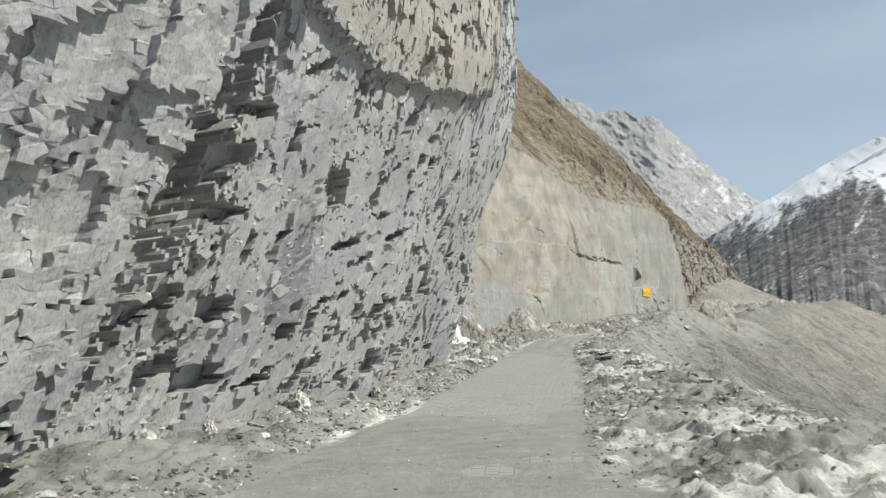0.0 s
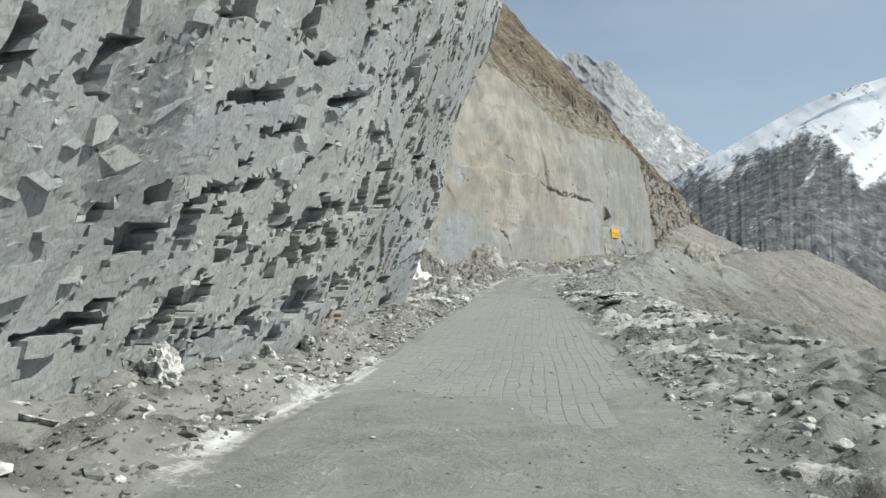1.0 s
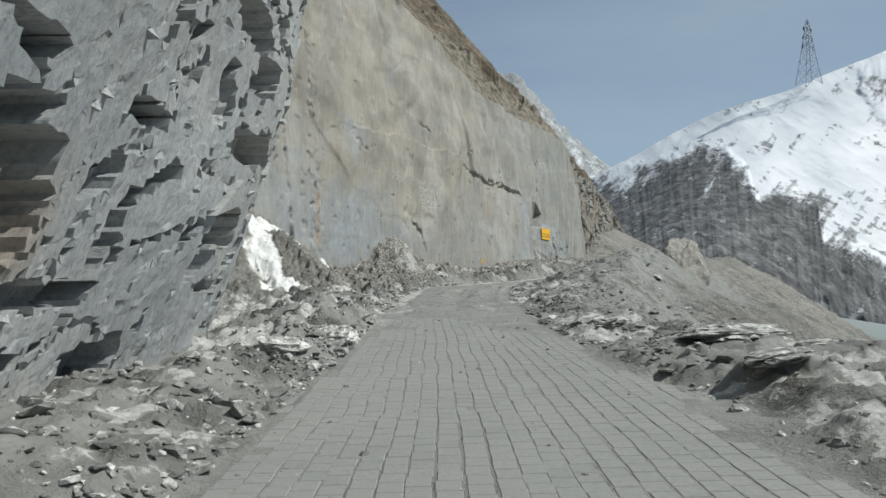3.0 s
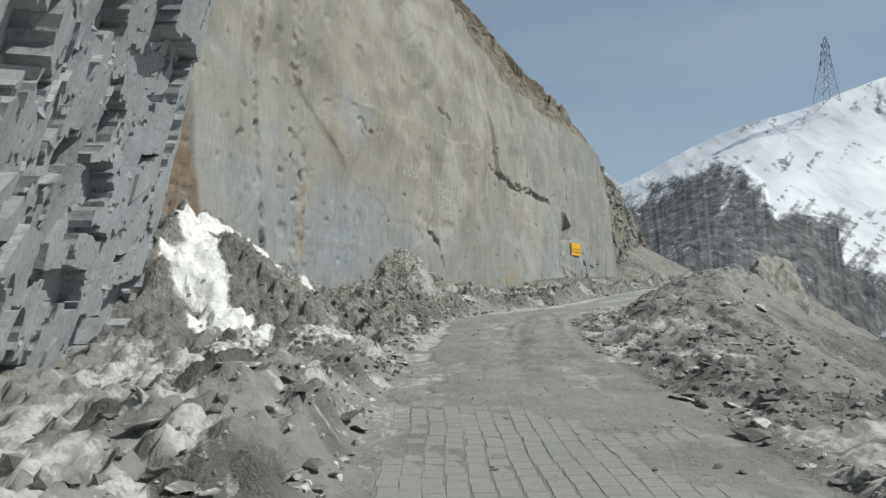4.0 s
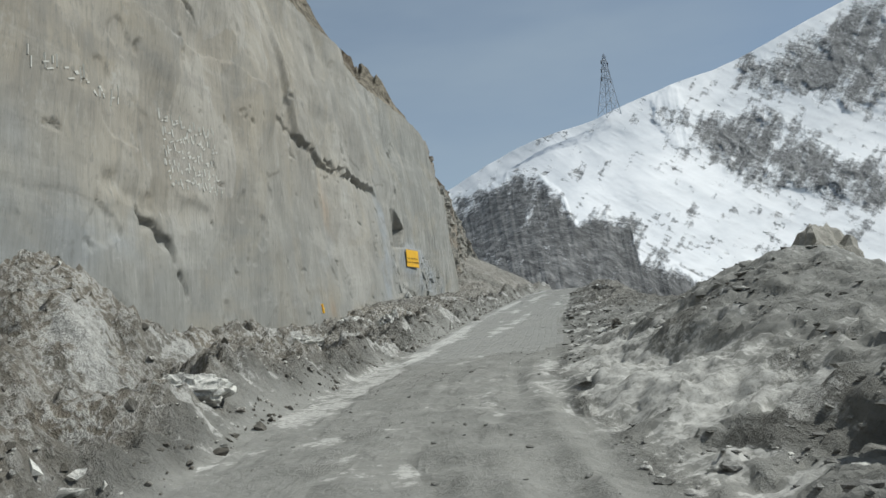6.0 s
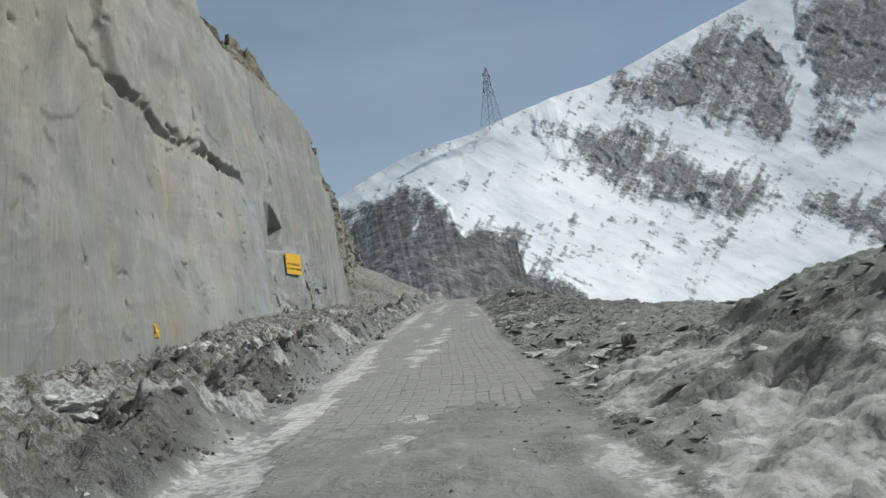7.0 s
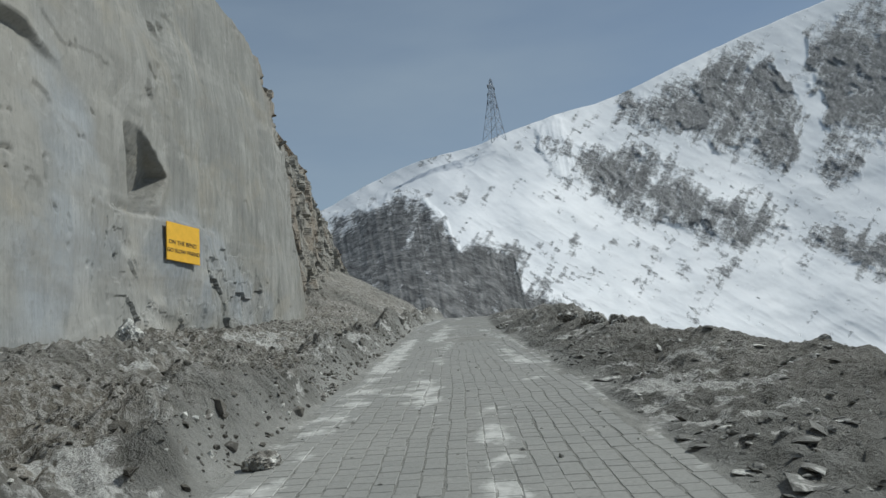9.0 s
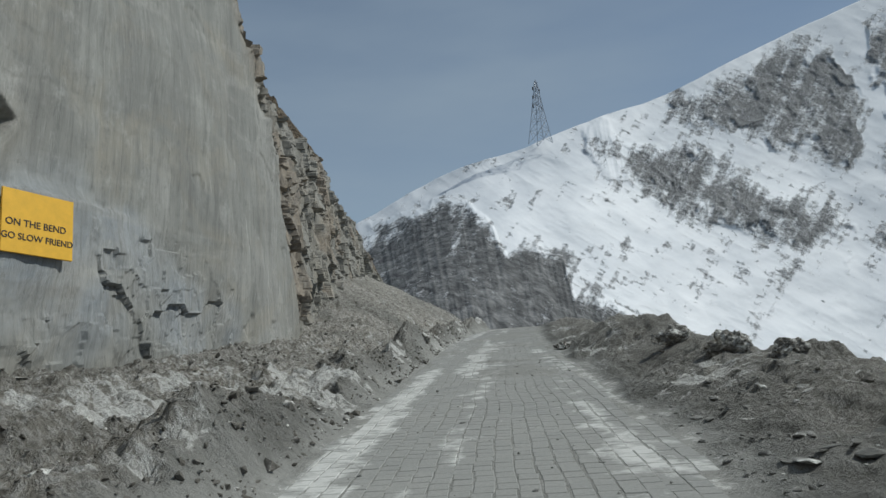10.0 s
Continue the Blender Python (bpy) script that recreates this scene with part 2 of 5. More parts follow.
def make_brown():
    m, nt, b = mat("brown_scree", 0.95, 0.1)
    v = place(nt)
    a = noise_tex(nt, v, 0.22, 9, 0.7, 0.6)
    g = noise_tex(nt, v, 1.6, 8, 0.75, 0.4)
    c = ramp(nt, a, [(0.32, (0.13, 0.105, 0.08)), (0.5, (0.225, 0.185, 0.14)), (0.7, (0.36, 0.3, 0.225))])
    c = mix(nt, attribute(nt, "tan"), c, ramp(nt, a, [(0.3, (0.27, 0.24, 0.19)), (0.7, (0.4, 0.36, 0.29))]))
    c = mix(nt, ramp(nt, g, [(0.38, 0.8), (0.55, 0.0)]), c, (0.075, 0.062, 0.05))
    colour(nt, b, c)
    relief(nt, b, maths(nt, "ADD", a, g), 1.0, 0.5)
    return m


def make_ground():
    m, nt, b = mat("rubble_ground", 0.95, 0.1)
    v = place(nt)
    big = noise_tex(nt, v, 0.45, 6, 0.6, 0.5)
    mid = noise_tex(nt, v, 2.4, 8, 0.72, 0.0)
    fine = noise_tex(nt, v, 14, 6, 0.8)
    c = ramp(nt, big, [(0.3, (0.13, 0.127, 0.115)), (0.55, (0.2, 0.197, 0.182)), (0.75, (0.265, 0.263, 0.246))])
    c = mix(nt, attribute(nt, "brown"), c, ramp(nt, mid, [(0.3, (0.18, 0.155, 0.12)), (0.7, (0.33, 0.29, 0.235))]))
    c = mix(nt, ramp(nt, mid, [(0.38, 0.45), (0.52, 0.0)]), c, (0.105, 0.1, 0.088))
    tips = noise_tex(nt, stretched(nt, v, (1, 1, 0.6)), 12.0, 4, 0.65, 0.0)
    c = mix(nt, maths(nt, "MULTIPLY", attribute(nt, "brown"), ramp(nt, tips, [(0.46, 0.0), (0.55, 1.0)])), c, (0.56, 0.55, 0.52))
    c = mix(nt, attribute(nt, "dust"), c, ramp(nt, mid, [(0.3, (0.215, 0.214, 0.2)), (0.7, (0.295, 0.292, 0.273))]))
    white = maths(nt, "ADD", maths(nt, "MULTIPLY", attribute(nt, "snow"), 2.0), maths(nt, "MULTIPLY", maths(nt, "SUBTRACT", maths(nt, "ADD", mid, maths(nt, "MULTIPLY", tips, 0.9)), 0.97), 2.5))
    c = mix(nt, ramp(nt, white, [(0.45, 0.0), (0.75, 1.0)]), c, ramp(nt, fine, [(0.3, (0.32, 0.314, 0.293)), (0.65, (0.51, 0.503, 0.48))]))
    c = mix(nt, ramp(nt, fine, [(0.36, 0.3), (0.52, 0.0)]), c, (0.15, 0.145, 0.13))
    c = mix(nt, ramp(nt, attribute(nt, "snow"), [(0.5, 0.0), (0.62, 0.9)]), c, ramp(nt, tips, [(0.35, (0.5, 0.49, 0.46)), (0.5, (0.74, 0.735, 0.72))]))
    colour(nt, b, c)
    even = maths(nt, "MAXIMUM", 0.06, maths(nt, "SUBTRACT", 1.0, maths(nt, "ADD", maths(nt, "MULTIPLY", attribute(nt, "dust"), 0.8), maths(nt, "MULTIPLY", attribute(nt, "snow"), 0.9))))
    relief(nt, b, maths(nt, "MULTIPLY", even, maths(nt, "ADD", maths(nt, "ADD", mid, maths(nt, "MULTIPLY", tips, 1.5)), maths(nt, "MULTIPLY", fine, 0.9))), 0.95, 0.075)
    return m


def make_mountain(name, dark, mid, light):
    m, nt, b = mat(name, 0.85, 0.2)
    v = place(nt)
    n1 = noise_tex(nt, stretched(nt, v, (1, 1, 1.3), (18, 0, 0)), 0.08, 12, 0.72, 0.8)
    n2 = noise_tex(nt, stretched(nt, v, (1, 1, 0.3)), 0.22, 9, 0.75, 0.4)
    rock = ramp(nt, n2, [(0.3, dark), (0.52, mid), (0.75, light)])
    drift = noise_tex(nt, v, 0.03, 6, 0.6, 0.5)
    flutes = noise_tex(nt, stretched(nt, v, (1, 1, 0.1)), 0.2, 6, 0.65, 0.5)
    rock = mix(nt, maths(nt, "MULTIPLY", attribute(nt, "flute"), 0.9), rock, ramp(nt, flutes, [(0.4, tuple(0.5 * k for k in dark)), (0.55, tuple(0.62 * k for k in mid)), (0.72, tuple(0.75 * k for k in light))]))
    n3 = noise_tex(nt, stretched(nt, v, (1, 1, 1.7), (25, 0, 0)), 0.36, 8, 0.7, 0.4)
    s = maths(nt, "ADD", attribute(nt, "snow"), maths(nt, "MULTIPLY", maths(nt, "SUBTRACT", n1, 0.5), 2.0))
    s = maths(nt, "ADD", s, maths(nt, "MULTIPLY", maths(nt, "SUBTRACT", n3, 0.5), 1.7))
    white = ramp(nt, drift, [(0.35, (0.66, 0.675, 0.7)), (0.6, (0.78, 0.785, 0.8))])
    cover = ramp(nt, s, [(0.24, 0.0), (0.8, 1.0)])
    c = mix(nt, cover, rock, white)
    colour(nt, b, c)
    bare = maths(nt, "SUBTRACT", 1.03, cover)
    groove = noise_tex(nt, stretched(nt, v, (1, 1, 0.1)), 0.22, 4, 0.6, 0.3)
    rough = mix(nt, attribute(nt, "flute"), maths(nt, "ADD", n2, n3), maths(nt, "ADD", maths(nt, "MULTIPLY", groove, 1.2), maths(nt, "MULTIPLY", n1, 0.5)))
    relief(nt, b, maths(nt, "MULTIPLY", rough, bare), 0.8, 1.4)
    return m


def make_paver():
    m, nt, b = mat("concrete_paver", 0.9, 0.2)
    v = place(nt)
    info = nt.nodes.new("ShaderNodeNewGeometry").outputs["Random Per Island"]
    own = nt.nodes.new("ShaderNodeObjectInfo").outputs["Random"]
    g = noise_tex(nt, v, 30, 6, 0.7)
    d = noise_tex(nt, v, 0.8, 6, 0.65, 0.4)
    c = ramp(nt, info, [(0.0, (0.252, 0.253, 0.24)), (1.0, (0.282, 0.281, 0.266))])
    c = mix(nt, ramp(nt, own, [(0.0, 0.0), (1.0, 0.15)]), c, (0.25, 0.25, 0.235))
    c = mix(nt, ramp(nt, d, [(0.35, 0.0), (0.6, 0.85)]), c, (0.3, 0.297, 0.279))
    c = mix(nt, ramp(nt, g, [(0.35, 0.35), (0.6, 0.0)]), c, (0.16, 0.16, 0.15))
    w = maths(nt, "ADD", attribute(nt, "snow"), maths(nt, "MULTIPLY", maths(nt, "SUBTRACT", noise_tex(nt, v, 3.5, 7, 0.7, 0.5), 0.5), 1.8))
    c = mix(nt, ramp(nt, w, [(0.42, 0.0), (0.8, 0.8)]), c, (0.58, 0.575, 0.55))
    colour(nt, b, c)
    relief(nt, b, g, 0.5, 0.01)
    return m


def make_stones(name, dark, light, white=0.0, rough=0.9):
    m, nt, b = mat(name, rough, 0.2)
    v = place(nt)
    one = nt.nodes.new("ShaderNodeNewGeometry").outputs["Random Per Island"]
    g = noise_tex(nt, v, 7, 8, 0.7, 0.5)
    c = mix(nt, one, dark, light)
    c = mix(nt, ramp(nt, g, [(0.35, 0.55), (0.6, 0.0)]), c, tuple(0.45 * k for k in dark))
    if white:
        w = maths(nt, "ADD", g, maths(nt, "MULTIPLY", one, 0.25))
        c = mix(nt, ramp(nt, w, [(0.72 - white, 0.0), (0.84 - white, 1.0)]), c, (0.66, 0.65, 0.61))
    colour(nt, b, c)
    relief(nt, b, g, 0.8, 0.05)
    return m


def make_plain(name, c, rough, metal=0.0, vary=0.25, scale=12):
    m, nt, b = mat(name, rough, 0.4)
    b.inputs["Metallic"].default_value = metal
    g = noise_tex(nt, place(nt), scale, 6, 0.65)
    colour(nt, b, mix(nt, ramp(nt, g, [(0.35, vary), (0.65, 0.0)]), c, tuple(0.55 * k for k in c)))
    return m


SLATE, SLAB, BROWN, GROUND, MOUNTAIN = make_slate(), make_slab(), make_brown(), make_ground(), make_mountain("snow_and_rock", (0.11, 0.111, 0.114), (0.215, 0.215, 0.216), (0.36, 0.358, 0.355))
# far peaks: grey rock with distance haze put into paler, flatter base tones
PEAK = make_mountain("hazed_peak_rock", (0.26, 0.265, 0.265), (0.33, 0.335, 0.33), (0.4, 0.4, 0.39))
PAVER = make_paver()
STONE = make_stones("grey_rubble", (0.19, 0.187, 0.172), (0.31, 0.306, 0.288), 0.03)
CLOD = make_stones("brown_clods", (0.1, 0.092, 0.078), (0.26, 0.245, 0.22), 0.02)
PALE = make_stones("pale_rock", (0.3, 0.285, 0.25), (0.37, 0.352, 0.31))
ICE = make_stones("dirty_snow", (0.24, 0.235, 0.22), (0.42, 0.415, 0.395), 0.07, 0.8)
YELLOW = make_plain("yellow_paint", (0.80, 0.45, 0.035), 0.55, 0.0, 0.3, 5)
LETTER = make_plain("black_paint", (0.03, 0.025, 0.02), 0.6)
CHALK = make_plain("faded_white_paint", (0.55, 0.54, 0.5), 0.9, 0.0, 0.6, 6)
STEEL = make_plain("galvanised_steel", (0.42, 0.45, 0.5), 0.5, 0.3)


# ---- the road's line ----
ROAD_Y = [-60, -30, 0, 8, 13, 16, 19.5, 22.3, 25, 28.5, 33, 37.5, 43, 45.2, 49, 52, 57, 62, 68, 74, 79, 85, 91, 100, 112, 122, 134]
ROAD_X = [3.6, 3.3, 2.5, 2.7, 3.3, 3.85, 4.5, 4.95, 5.5, 6.1, 6.85, 7.6, 9.0, 9.8, 11.7, 13.4, 17.1, 20.3, 24.7, 28.9, 32.4, 36.7, 41.0, 48.0, 57.5, 63.5, 66.0]
LEVEL_Y = [-60, 0, 3.7, 6.8, 10, 13.4, 17, 21, 26, 31, 35, 38, 41.5, 45, 50, 54, 60, 65, 70, 85, 100, 112, 134]
LEVEL_Z = [4.0, 1.1, 0.9, 0.73, 0.57, 0.4, 0.22, 0.2, 0.25, 0.22, 0.3, 0.36, 0.42, 0.47, 0.36, 0.28, 0.31, 0.42, 0.47, 0.55, 0.65, 0.5, -1.5]
WIDE_Y = [-60, 8, 14, 20, 28, 37, 50, 57, 62, 100, 134]
WIDE_U = [1.9, 1.7, 1.85, 1.85, 1.6, 1.35, 1.35, 1.6, 1.55, 1.75, 1.75]


def road_line(step):
    y = np.arange(-60, 134, 0.5)
    x = np.interp(y, ROAD_Y, ROAD_X)
    x = np.convolve(np.pad(x, 6, "edge"), np.ones(13) / 13, "valid")
    s = np.concatenate([[0], np.cumsum(np.hypot(np.diff(x), np.diff(y)))])
    q = np.arange(0, s[-1], step)
    x, y = np.interp(q, s, x), np.interp(q, s, y)
    tx, ty = np.gradient(x), np.gradient(y)
    n = np.hypot(tx, ty)
    z = np.interp(y, LEVEL_Y, LEVEL_Z)
    w = max(3, int(5 / step) | 1)
    z = np.convolve(np.pad(z, w // 2, "edge"), np.ones(w) / w, "valid")
    return q, x, y, z, tx / n, ty / n


LINE = road_line(0.1)


def on_road(q, u):
    """Plan place and road level for a way q along the road's line and u metres right of it."""
    x, y, z, tx, ty = (np.interp(q, LINE[0], LINE[k]) for k in (1, 2, 3, 4, 5))
    return x + ty * u, y - tx * u, z, y


def way_at(y):
    return float(np.interp(y, LINE[2], LINE[0]))


def ground(q, u):
    """The ground's place and what lies on it: x, y, z, snow, brown, dust."""
    X, Y, Zr, R = on_road(q, u)
    half = np.interp(R, WIDE_Y, WIDE_U)
    left, right = np.maximum(-u - half, 0), np.maximum(u - half, 0)
    side = np.maximum(left, right)
    off = smooth(0, 0.6, side + 0.3 * fbm(X * 0.8, Y * 0.8, 3, 8) * smooth(0, 0.4, side))
    h = -0.012 * np.abs(u)
    # left: a low shoulder first, then debris heaped against the rock
    far, late = smooth(33, 39, R), smooth(60, 66, R)
    foot = np.interp(R, [26, 38, 42, 48, 52, 57, 80], [0.22, 0.2, 0.5, 0.75, 0.7, 0.42, 0.45]) + 0.1 * np.minimum(left, 3) * late
    h = h + smooth(0, 1.2 + 2.4 * far, left) * foot
    ragged = np.clip(1 + 0.9 * fbm(X * 0.45, Y * 0.45, 3, 14), 0.1, 2)
    h = h + far * bump(left, 0.75, 0.5) * smooth(0, 0.4, left) * (0.3 + 0.15 * late) * ragged
    h = h + 0.2 * smooth(28, 31.5, R) * smooth(39, 36, R) * bump(left, 1.0, 0.9) * smooth(0, 0.5, left) * ragged
    # cones of debris below two gullies in the rock
    way = np.clip(((X - 2.4) * 2.5 + (Y - 41.7) * 5.2) / 33.3, 0, 1)
    cone_1 = 2.85 - 1.65 * way - np.hypot(X - 2.4 - 2.5 * way, Y - 41.7 - 5.2 * way) * np.where(way > 0, 0.72, 0.85)
    cone_2 = 3.15 - 0.95 * np.sqrt(((X - 7.7) * 1.1) ** 2 + ((Y - 53.0) * 0.7) ** 2 + 0.5)
    soft = smooth(0, 1.0, left)
    h = np.where(left > 0, np.maximum(h, (np.maximum(cone_1, cone_2) - Zr) * soft), h)
    h = h + smooth(84, 96, R) * np.maximum(left - 2.0, 0) * 0.55
    # right: a lip of debris, a mound on the bend, then the slope to the valley
    lip = 0.12 + 0.34 * smooth(35, 41, R) - 0.26 * smooth(50, 57, R)
    h = h + smooth(0.1, 1.6 + 1.2 * smooth(36, 41, R), right) * lip * (0.8 + 0.2 * ragged)
    h = h + 1.05 * np.exp(-(((X - 18.4) / 3.0) ** 2 + ((Y - 50.0) / 4.2) ** 2)) * smooth(0.3, 4.0, right)
    h = h + 0.2 * bump(right, 2.2, 0.9) * smooth(0, 0.5, right) * ragged * smooth(63, 68, R)
    h = h + 0.5 * np.exp(-(((X - 38.5) / 3.0) ** 2 + ((Y - 79.5) / 3.0) ** 2)) * smooth(0.2, 1.5, right)
    edge = np.interp(R, [0, 12, 20, 26, 34, 40, 50, 58, 66, 72, 90, 110], [3.0, 3.2, 3.4, 2.6, 2.3, 2.9, 4.2, 6.0, 3.8, 2.6, 2.6, 2.6])
    over = np.maximum(right - edge + 0.5 * fbm(X * 0.3, Y * 0.3, 3, 19), 0)
    h = h - 0.62 * over - 0.25 * np.maximum(over - 12, 0) * 0.5
    near_rough = fbm(X * 0.9, Y * 0.9, 5, 11) * 0.13 + ridged(X * 1.7, Y * 1.7, 4, 23) * 0.05
    bb, _, _ = blocks(X / 0.55 + 0.3 * near_rough, Y / 0.55, 301, 0.5, 0.5)
    b2, _, _ = blocks(X / 0.2, Y / 0.2, 311, 0.5, 0.5)
    near_rough = near_rough * (1 - (0.35 + 0.2 * smooth(50, 56, R)) * smooth(32, 36, R) * (u > 0))
    crust = ridged(X * 1.3 + 0.4 * fbm(X, Y, 2, 12), Y * 1.3, 4, 24)
    h = h + off * (near_rough * (1 + 0.5 * far - 0.9 * late * (left > 0)) + 0.022 * bb + 0.02 * b2 + 0.12 * crust * far * (1 - 0.5 * late) * smooth(0.1, 0.8, left)) * (1 + 1.5 * smooth(0, 30, over))
    h = h + smooth(0.5, 4, over) * (0.28 * ridged(X * 0.35, Y * 0.35, 4, 92) + 0.16 * blocks(X / 1.5, Y / 1.5, 321, 0.5, 0.6)[0])
    spiky = 0.06 * ridged(X * 4.2, Y * 4.2, 3, 25) + 0.03 * vnoise(X * 11, Y * 11, 26) + 0.025 * vnoise(X * 7.3, Y * 7.3, 27)
    h = h + spiky * off * (0.3 + 0.95 * smooth(26, 30, R) * (left > 0) + 0.25 * (right > 0) * smooth(0.3, 1.0, right))
    # ruts and slush on the middle stretch of the road
    mud = smooth(33, 40, R + 2.5 * fbm(X * 0.5, Y * 0.5, 3, 28)) * smooth(55, 50, R)
    rut = mud * (ridged(u * 1.1 + 0.15 * fbm(X * 0.3, Y * 0.3, 2, 9), R * 0.07, 3, 29) * 0.05 + 0.03 * fbm(X * 2.5, Y * 2.5, 4, 31)) * smooth(-0.6, 0.4, u)
    cover = smooth(0.35, 1.0, fbm(X * 0.5, Y * 0.35, 4, 34) + 1.6 * mud + 1.7 * smooth(18, 12, R) + 0.4 * smooth(70, 80, R))
    h = h + (1 - off) * (1.0 * rut - 0.0045 + 0.014 * smooth(0.45, 1.0, cover) + 0.022 * mud)
    Z = np.maximum(Zr + h, -46 + fbm(X * 0.02, Y * 0.02, 4, 3) * 4)
    # dirty snow: patches beside the road, a line along the shoulder, two bands on the first cone
    patch = fbm(X * 0.7, Y * 0.5, 5, 60) * 0.8 + 0.5 * fbm(X * 3, Y * 3, 3, 64)
    snow = off * smooth(0.2, 0.65, patch + 0.2 * bump(right, 1.6, 1.4) * smooth(40, 28, R) + 0.1 * bump(left, 0.4, 0.5) + 0.16 * bump(left, 1.3, 0.8) * smooth(58, 62, R) * smooth(78, 72, R) + 0.15 * bump(left, 0.9, 0.8) * smooth(27, 31, R) * smooth(42, 38, R) + 0.1 * bump(right, 1.5, 1.2) + 0.16 * smooth(36, 40, R) * smooth(54, 50, R) * smooth(4.5, 2.5, left) + 0.12 * smooth(36, 40, R) * smooth(56, 52, R) * smooth(0, 0.5, right) - 0.12 + 0.02 * smooth(36, 30, R))
    snow = snow * (1 - 0.9 * smooth(0.2, 1.5, over)) * (1 - 0.7 * smooth(34, 40, R) * smooth(0.8, 2.6, right)) * (1 - 0.6 * smooth(2.2, 3.4, left) * far)
    snow = snow * (1 - 0.85 * smooth(24, 20, R) * smooth(0, 0.3, left))
    line = 1.2 * bump(u + 1.95 + 0.1 * vnoise(R * 0.6, 0 * R, 5), 0, 0.2) * smooth(10.5, 12.5, R) * smooth(19.5, 18.5, R) * smooth(-0.9, -0.2, fbm(X * 2, Y * 2, 3, 66))
    lane = (0.45 + 0.35 * smooth(54, 58, R)) * bump(u, -1.3, 0.32) + 0.5 * bump(u, -0.35, 0.3) * smooth(56, 60, R) + 0.35 * bump(u, 1.9, 0.35)
    tracks = (0.62 + 0.25 * mud) * smooth(0.15 - 0.12 * mud, 0.75, fbm(u * 1.6, R * 0.22, 4, 68) * 0.6 + lane + 0.3 * fbm(X * 3, Y * 3, 4, 71)) * smooth(31, 36, R)
    wob = 0.3 * fbm(X * 1.6, Y * 1.6, 4, 73)

    def strip(ax, ay, bx, by, wide):
        k = np.clip(((X - ax) * (bx - ax) + (Y - ay) * (by - ay)) / ((bx - ax) ** 2 + (by - ay) ** 2), 0, 1)
        return wide - np.hypot(X - ax - k * (bx - ax), Y - ay - k * (by - ay)) + wob

    fan = np.maximum(strip(2.8, 41.7, 4.8, 45.3, 0.3), strip(2.85, 41.4, 3.8, 39.0, 0.5))
    snow = np.maximum.reduce([snow, line, tracks * (1 - off), 2.0 * smooth(-0.05, 0.12, fan)])
    brown = smooth(36, 43, R) * smooth(0.3, 1.1, left) * (0.62 + 0.35 * fbm(X * 0.5, Y * 0.5, 3, 77)) * (1 - 0.45 * late) + (0.14 + 0.1 * fbm(X * 0.3, Y * 0.3, 3, 59)) * smooth(0.6, 3.0, over) + 0.06 * smooth(36, 42, R) * smooth(0.6, 2, right) * (1 + fbm(X * 0.6, Y * 0.6, 3, 74)) + 0.15 * smooth(60, 70, R) * smooth(0.3, 1.5, right)
    dust = np.maximum(0.95 * smooth(42, 34, R) * (1 - 0.9 * smooth(0.2, 1.8, over)) * smooth(-1.1, 0.0, fbm(X * 1.1, Y * 1.1, 4, 78)), 0)
    dust = np.maximum(dust, (1 - off) * (1 - 0.12 * smooth(0, 0.6, fbm(X * 1.2, Y * 1.2, 3, 79))))
    dust = np.maximum(dust, 0.9 * smooth(34, 38, R) * smooth(66, 60, R) * smooth(0, 0.5, right) * smooth(4, 1, over) * smooth(-1.2, -0.3, fbm(X * 0.8, Y * 0.8, 4, 76)))
    joint = 0.12 * (1 - off) * (1 - cover) * (1 - mud)
    return X, Y, Z, np.clip(snow * (1 - 0.8 * joint), 0, 2) / 2, np.clip(brown, 0, 0.95), np.clip(dust * (1 - joint), 0, 1)


def build_ground():
    q = np.concatenate([np.arange(0, way_at(3), 0.5), np.arange(way_at(3), way_at(76), 0.06), np.arange(way_at(78), LINE[0][-1], 0.2)])
    u = np.concatenate([-np.geomspace(18, 7.5, 16, endpoint=False), np.arange(-7.5, -5.5, 0.08), np.arange(-5.5, 6.0, 0.05), np.geomspace(6.0, 24, 75), np.geomspace(25, 420, 34)])
    Q, U = np.meshgrid(q, u, indexing="ij")
    X, Y, Z, snow, brown, dust = ground(Q, U)
    ob = sheet("ground", X, Y, Z, GROUND, False, {"snow": snow, "brown": brown, "dust": dust})
    return tagged(ob, "grey dusty mountain ground with rubble and dirty snow", "ground", kind="structure")


build_ground()


# ---- cliffs ----
CLIFF_S = [-14, -4, 5, 11, 13, 15, 17.3, 19, 21, 23, 25, 27, 29.2, 31, 34, 36, 38.3, 39.5, 40.2, 41.4, 47]
CLIFF_X = [-9, -6.8, -4.3, -2.1, -1.4, -0.8, 0.0, 0.5, 0.9, 1.28, 1.75, 2.0, 2.5, 2.42, 2.0, 1.85, 2.2, 2.3, 1.95, 1.1, -2.2]
CLIFF_Y = [-14, -4, 5, 11, 13, 15, 17.3, 19, 21, 23, 25, 27, 29.2, 31, 34, 36, 38.3, 39.5, 40.0, 40.6, 44.5]
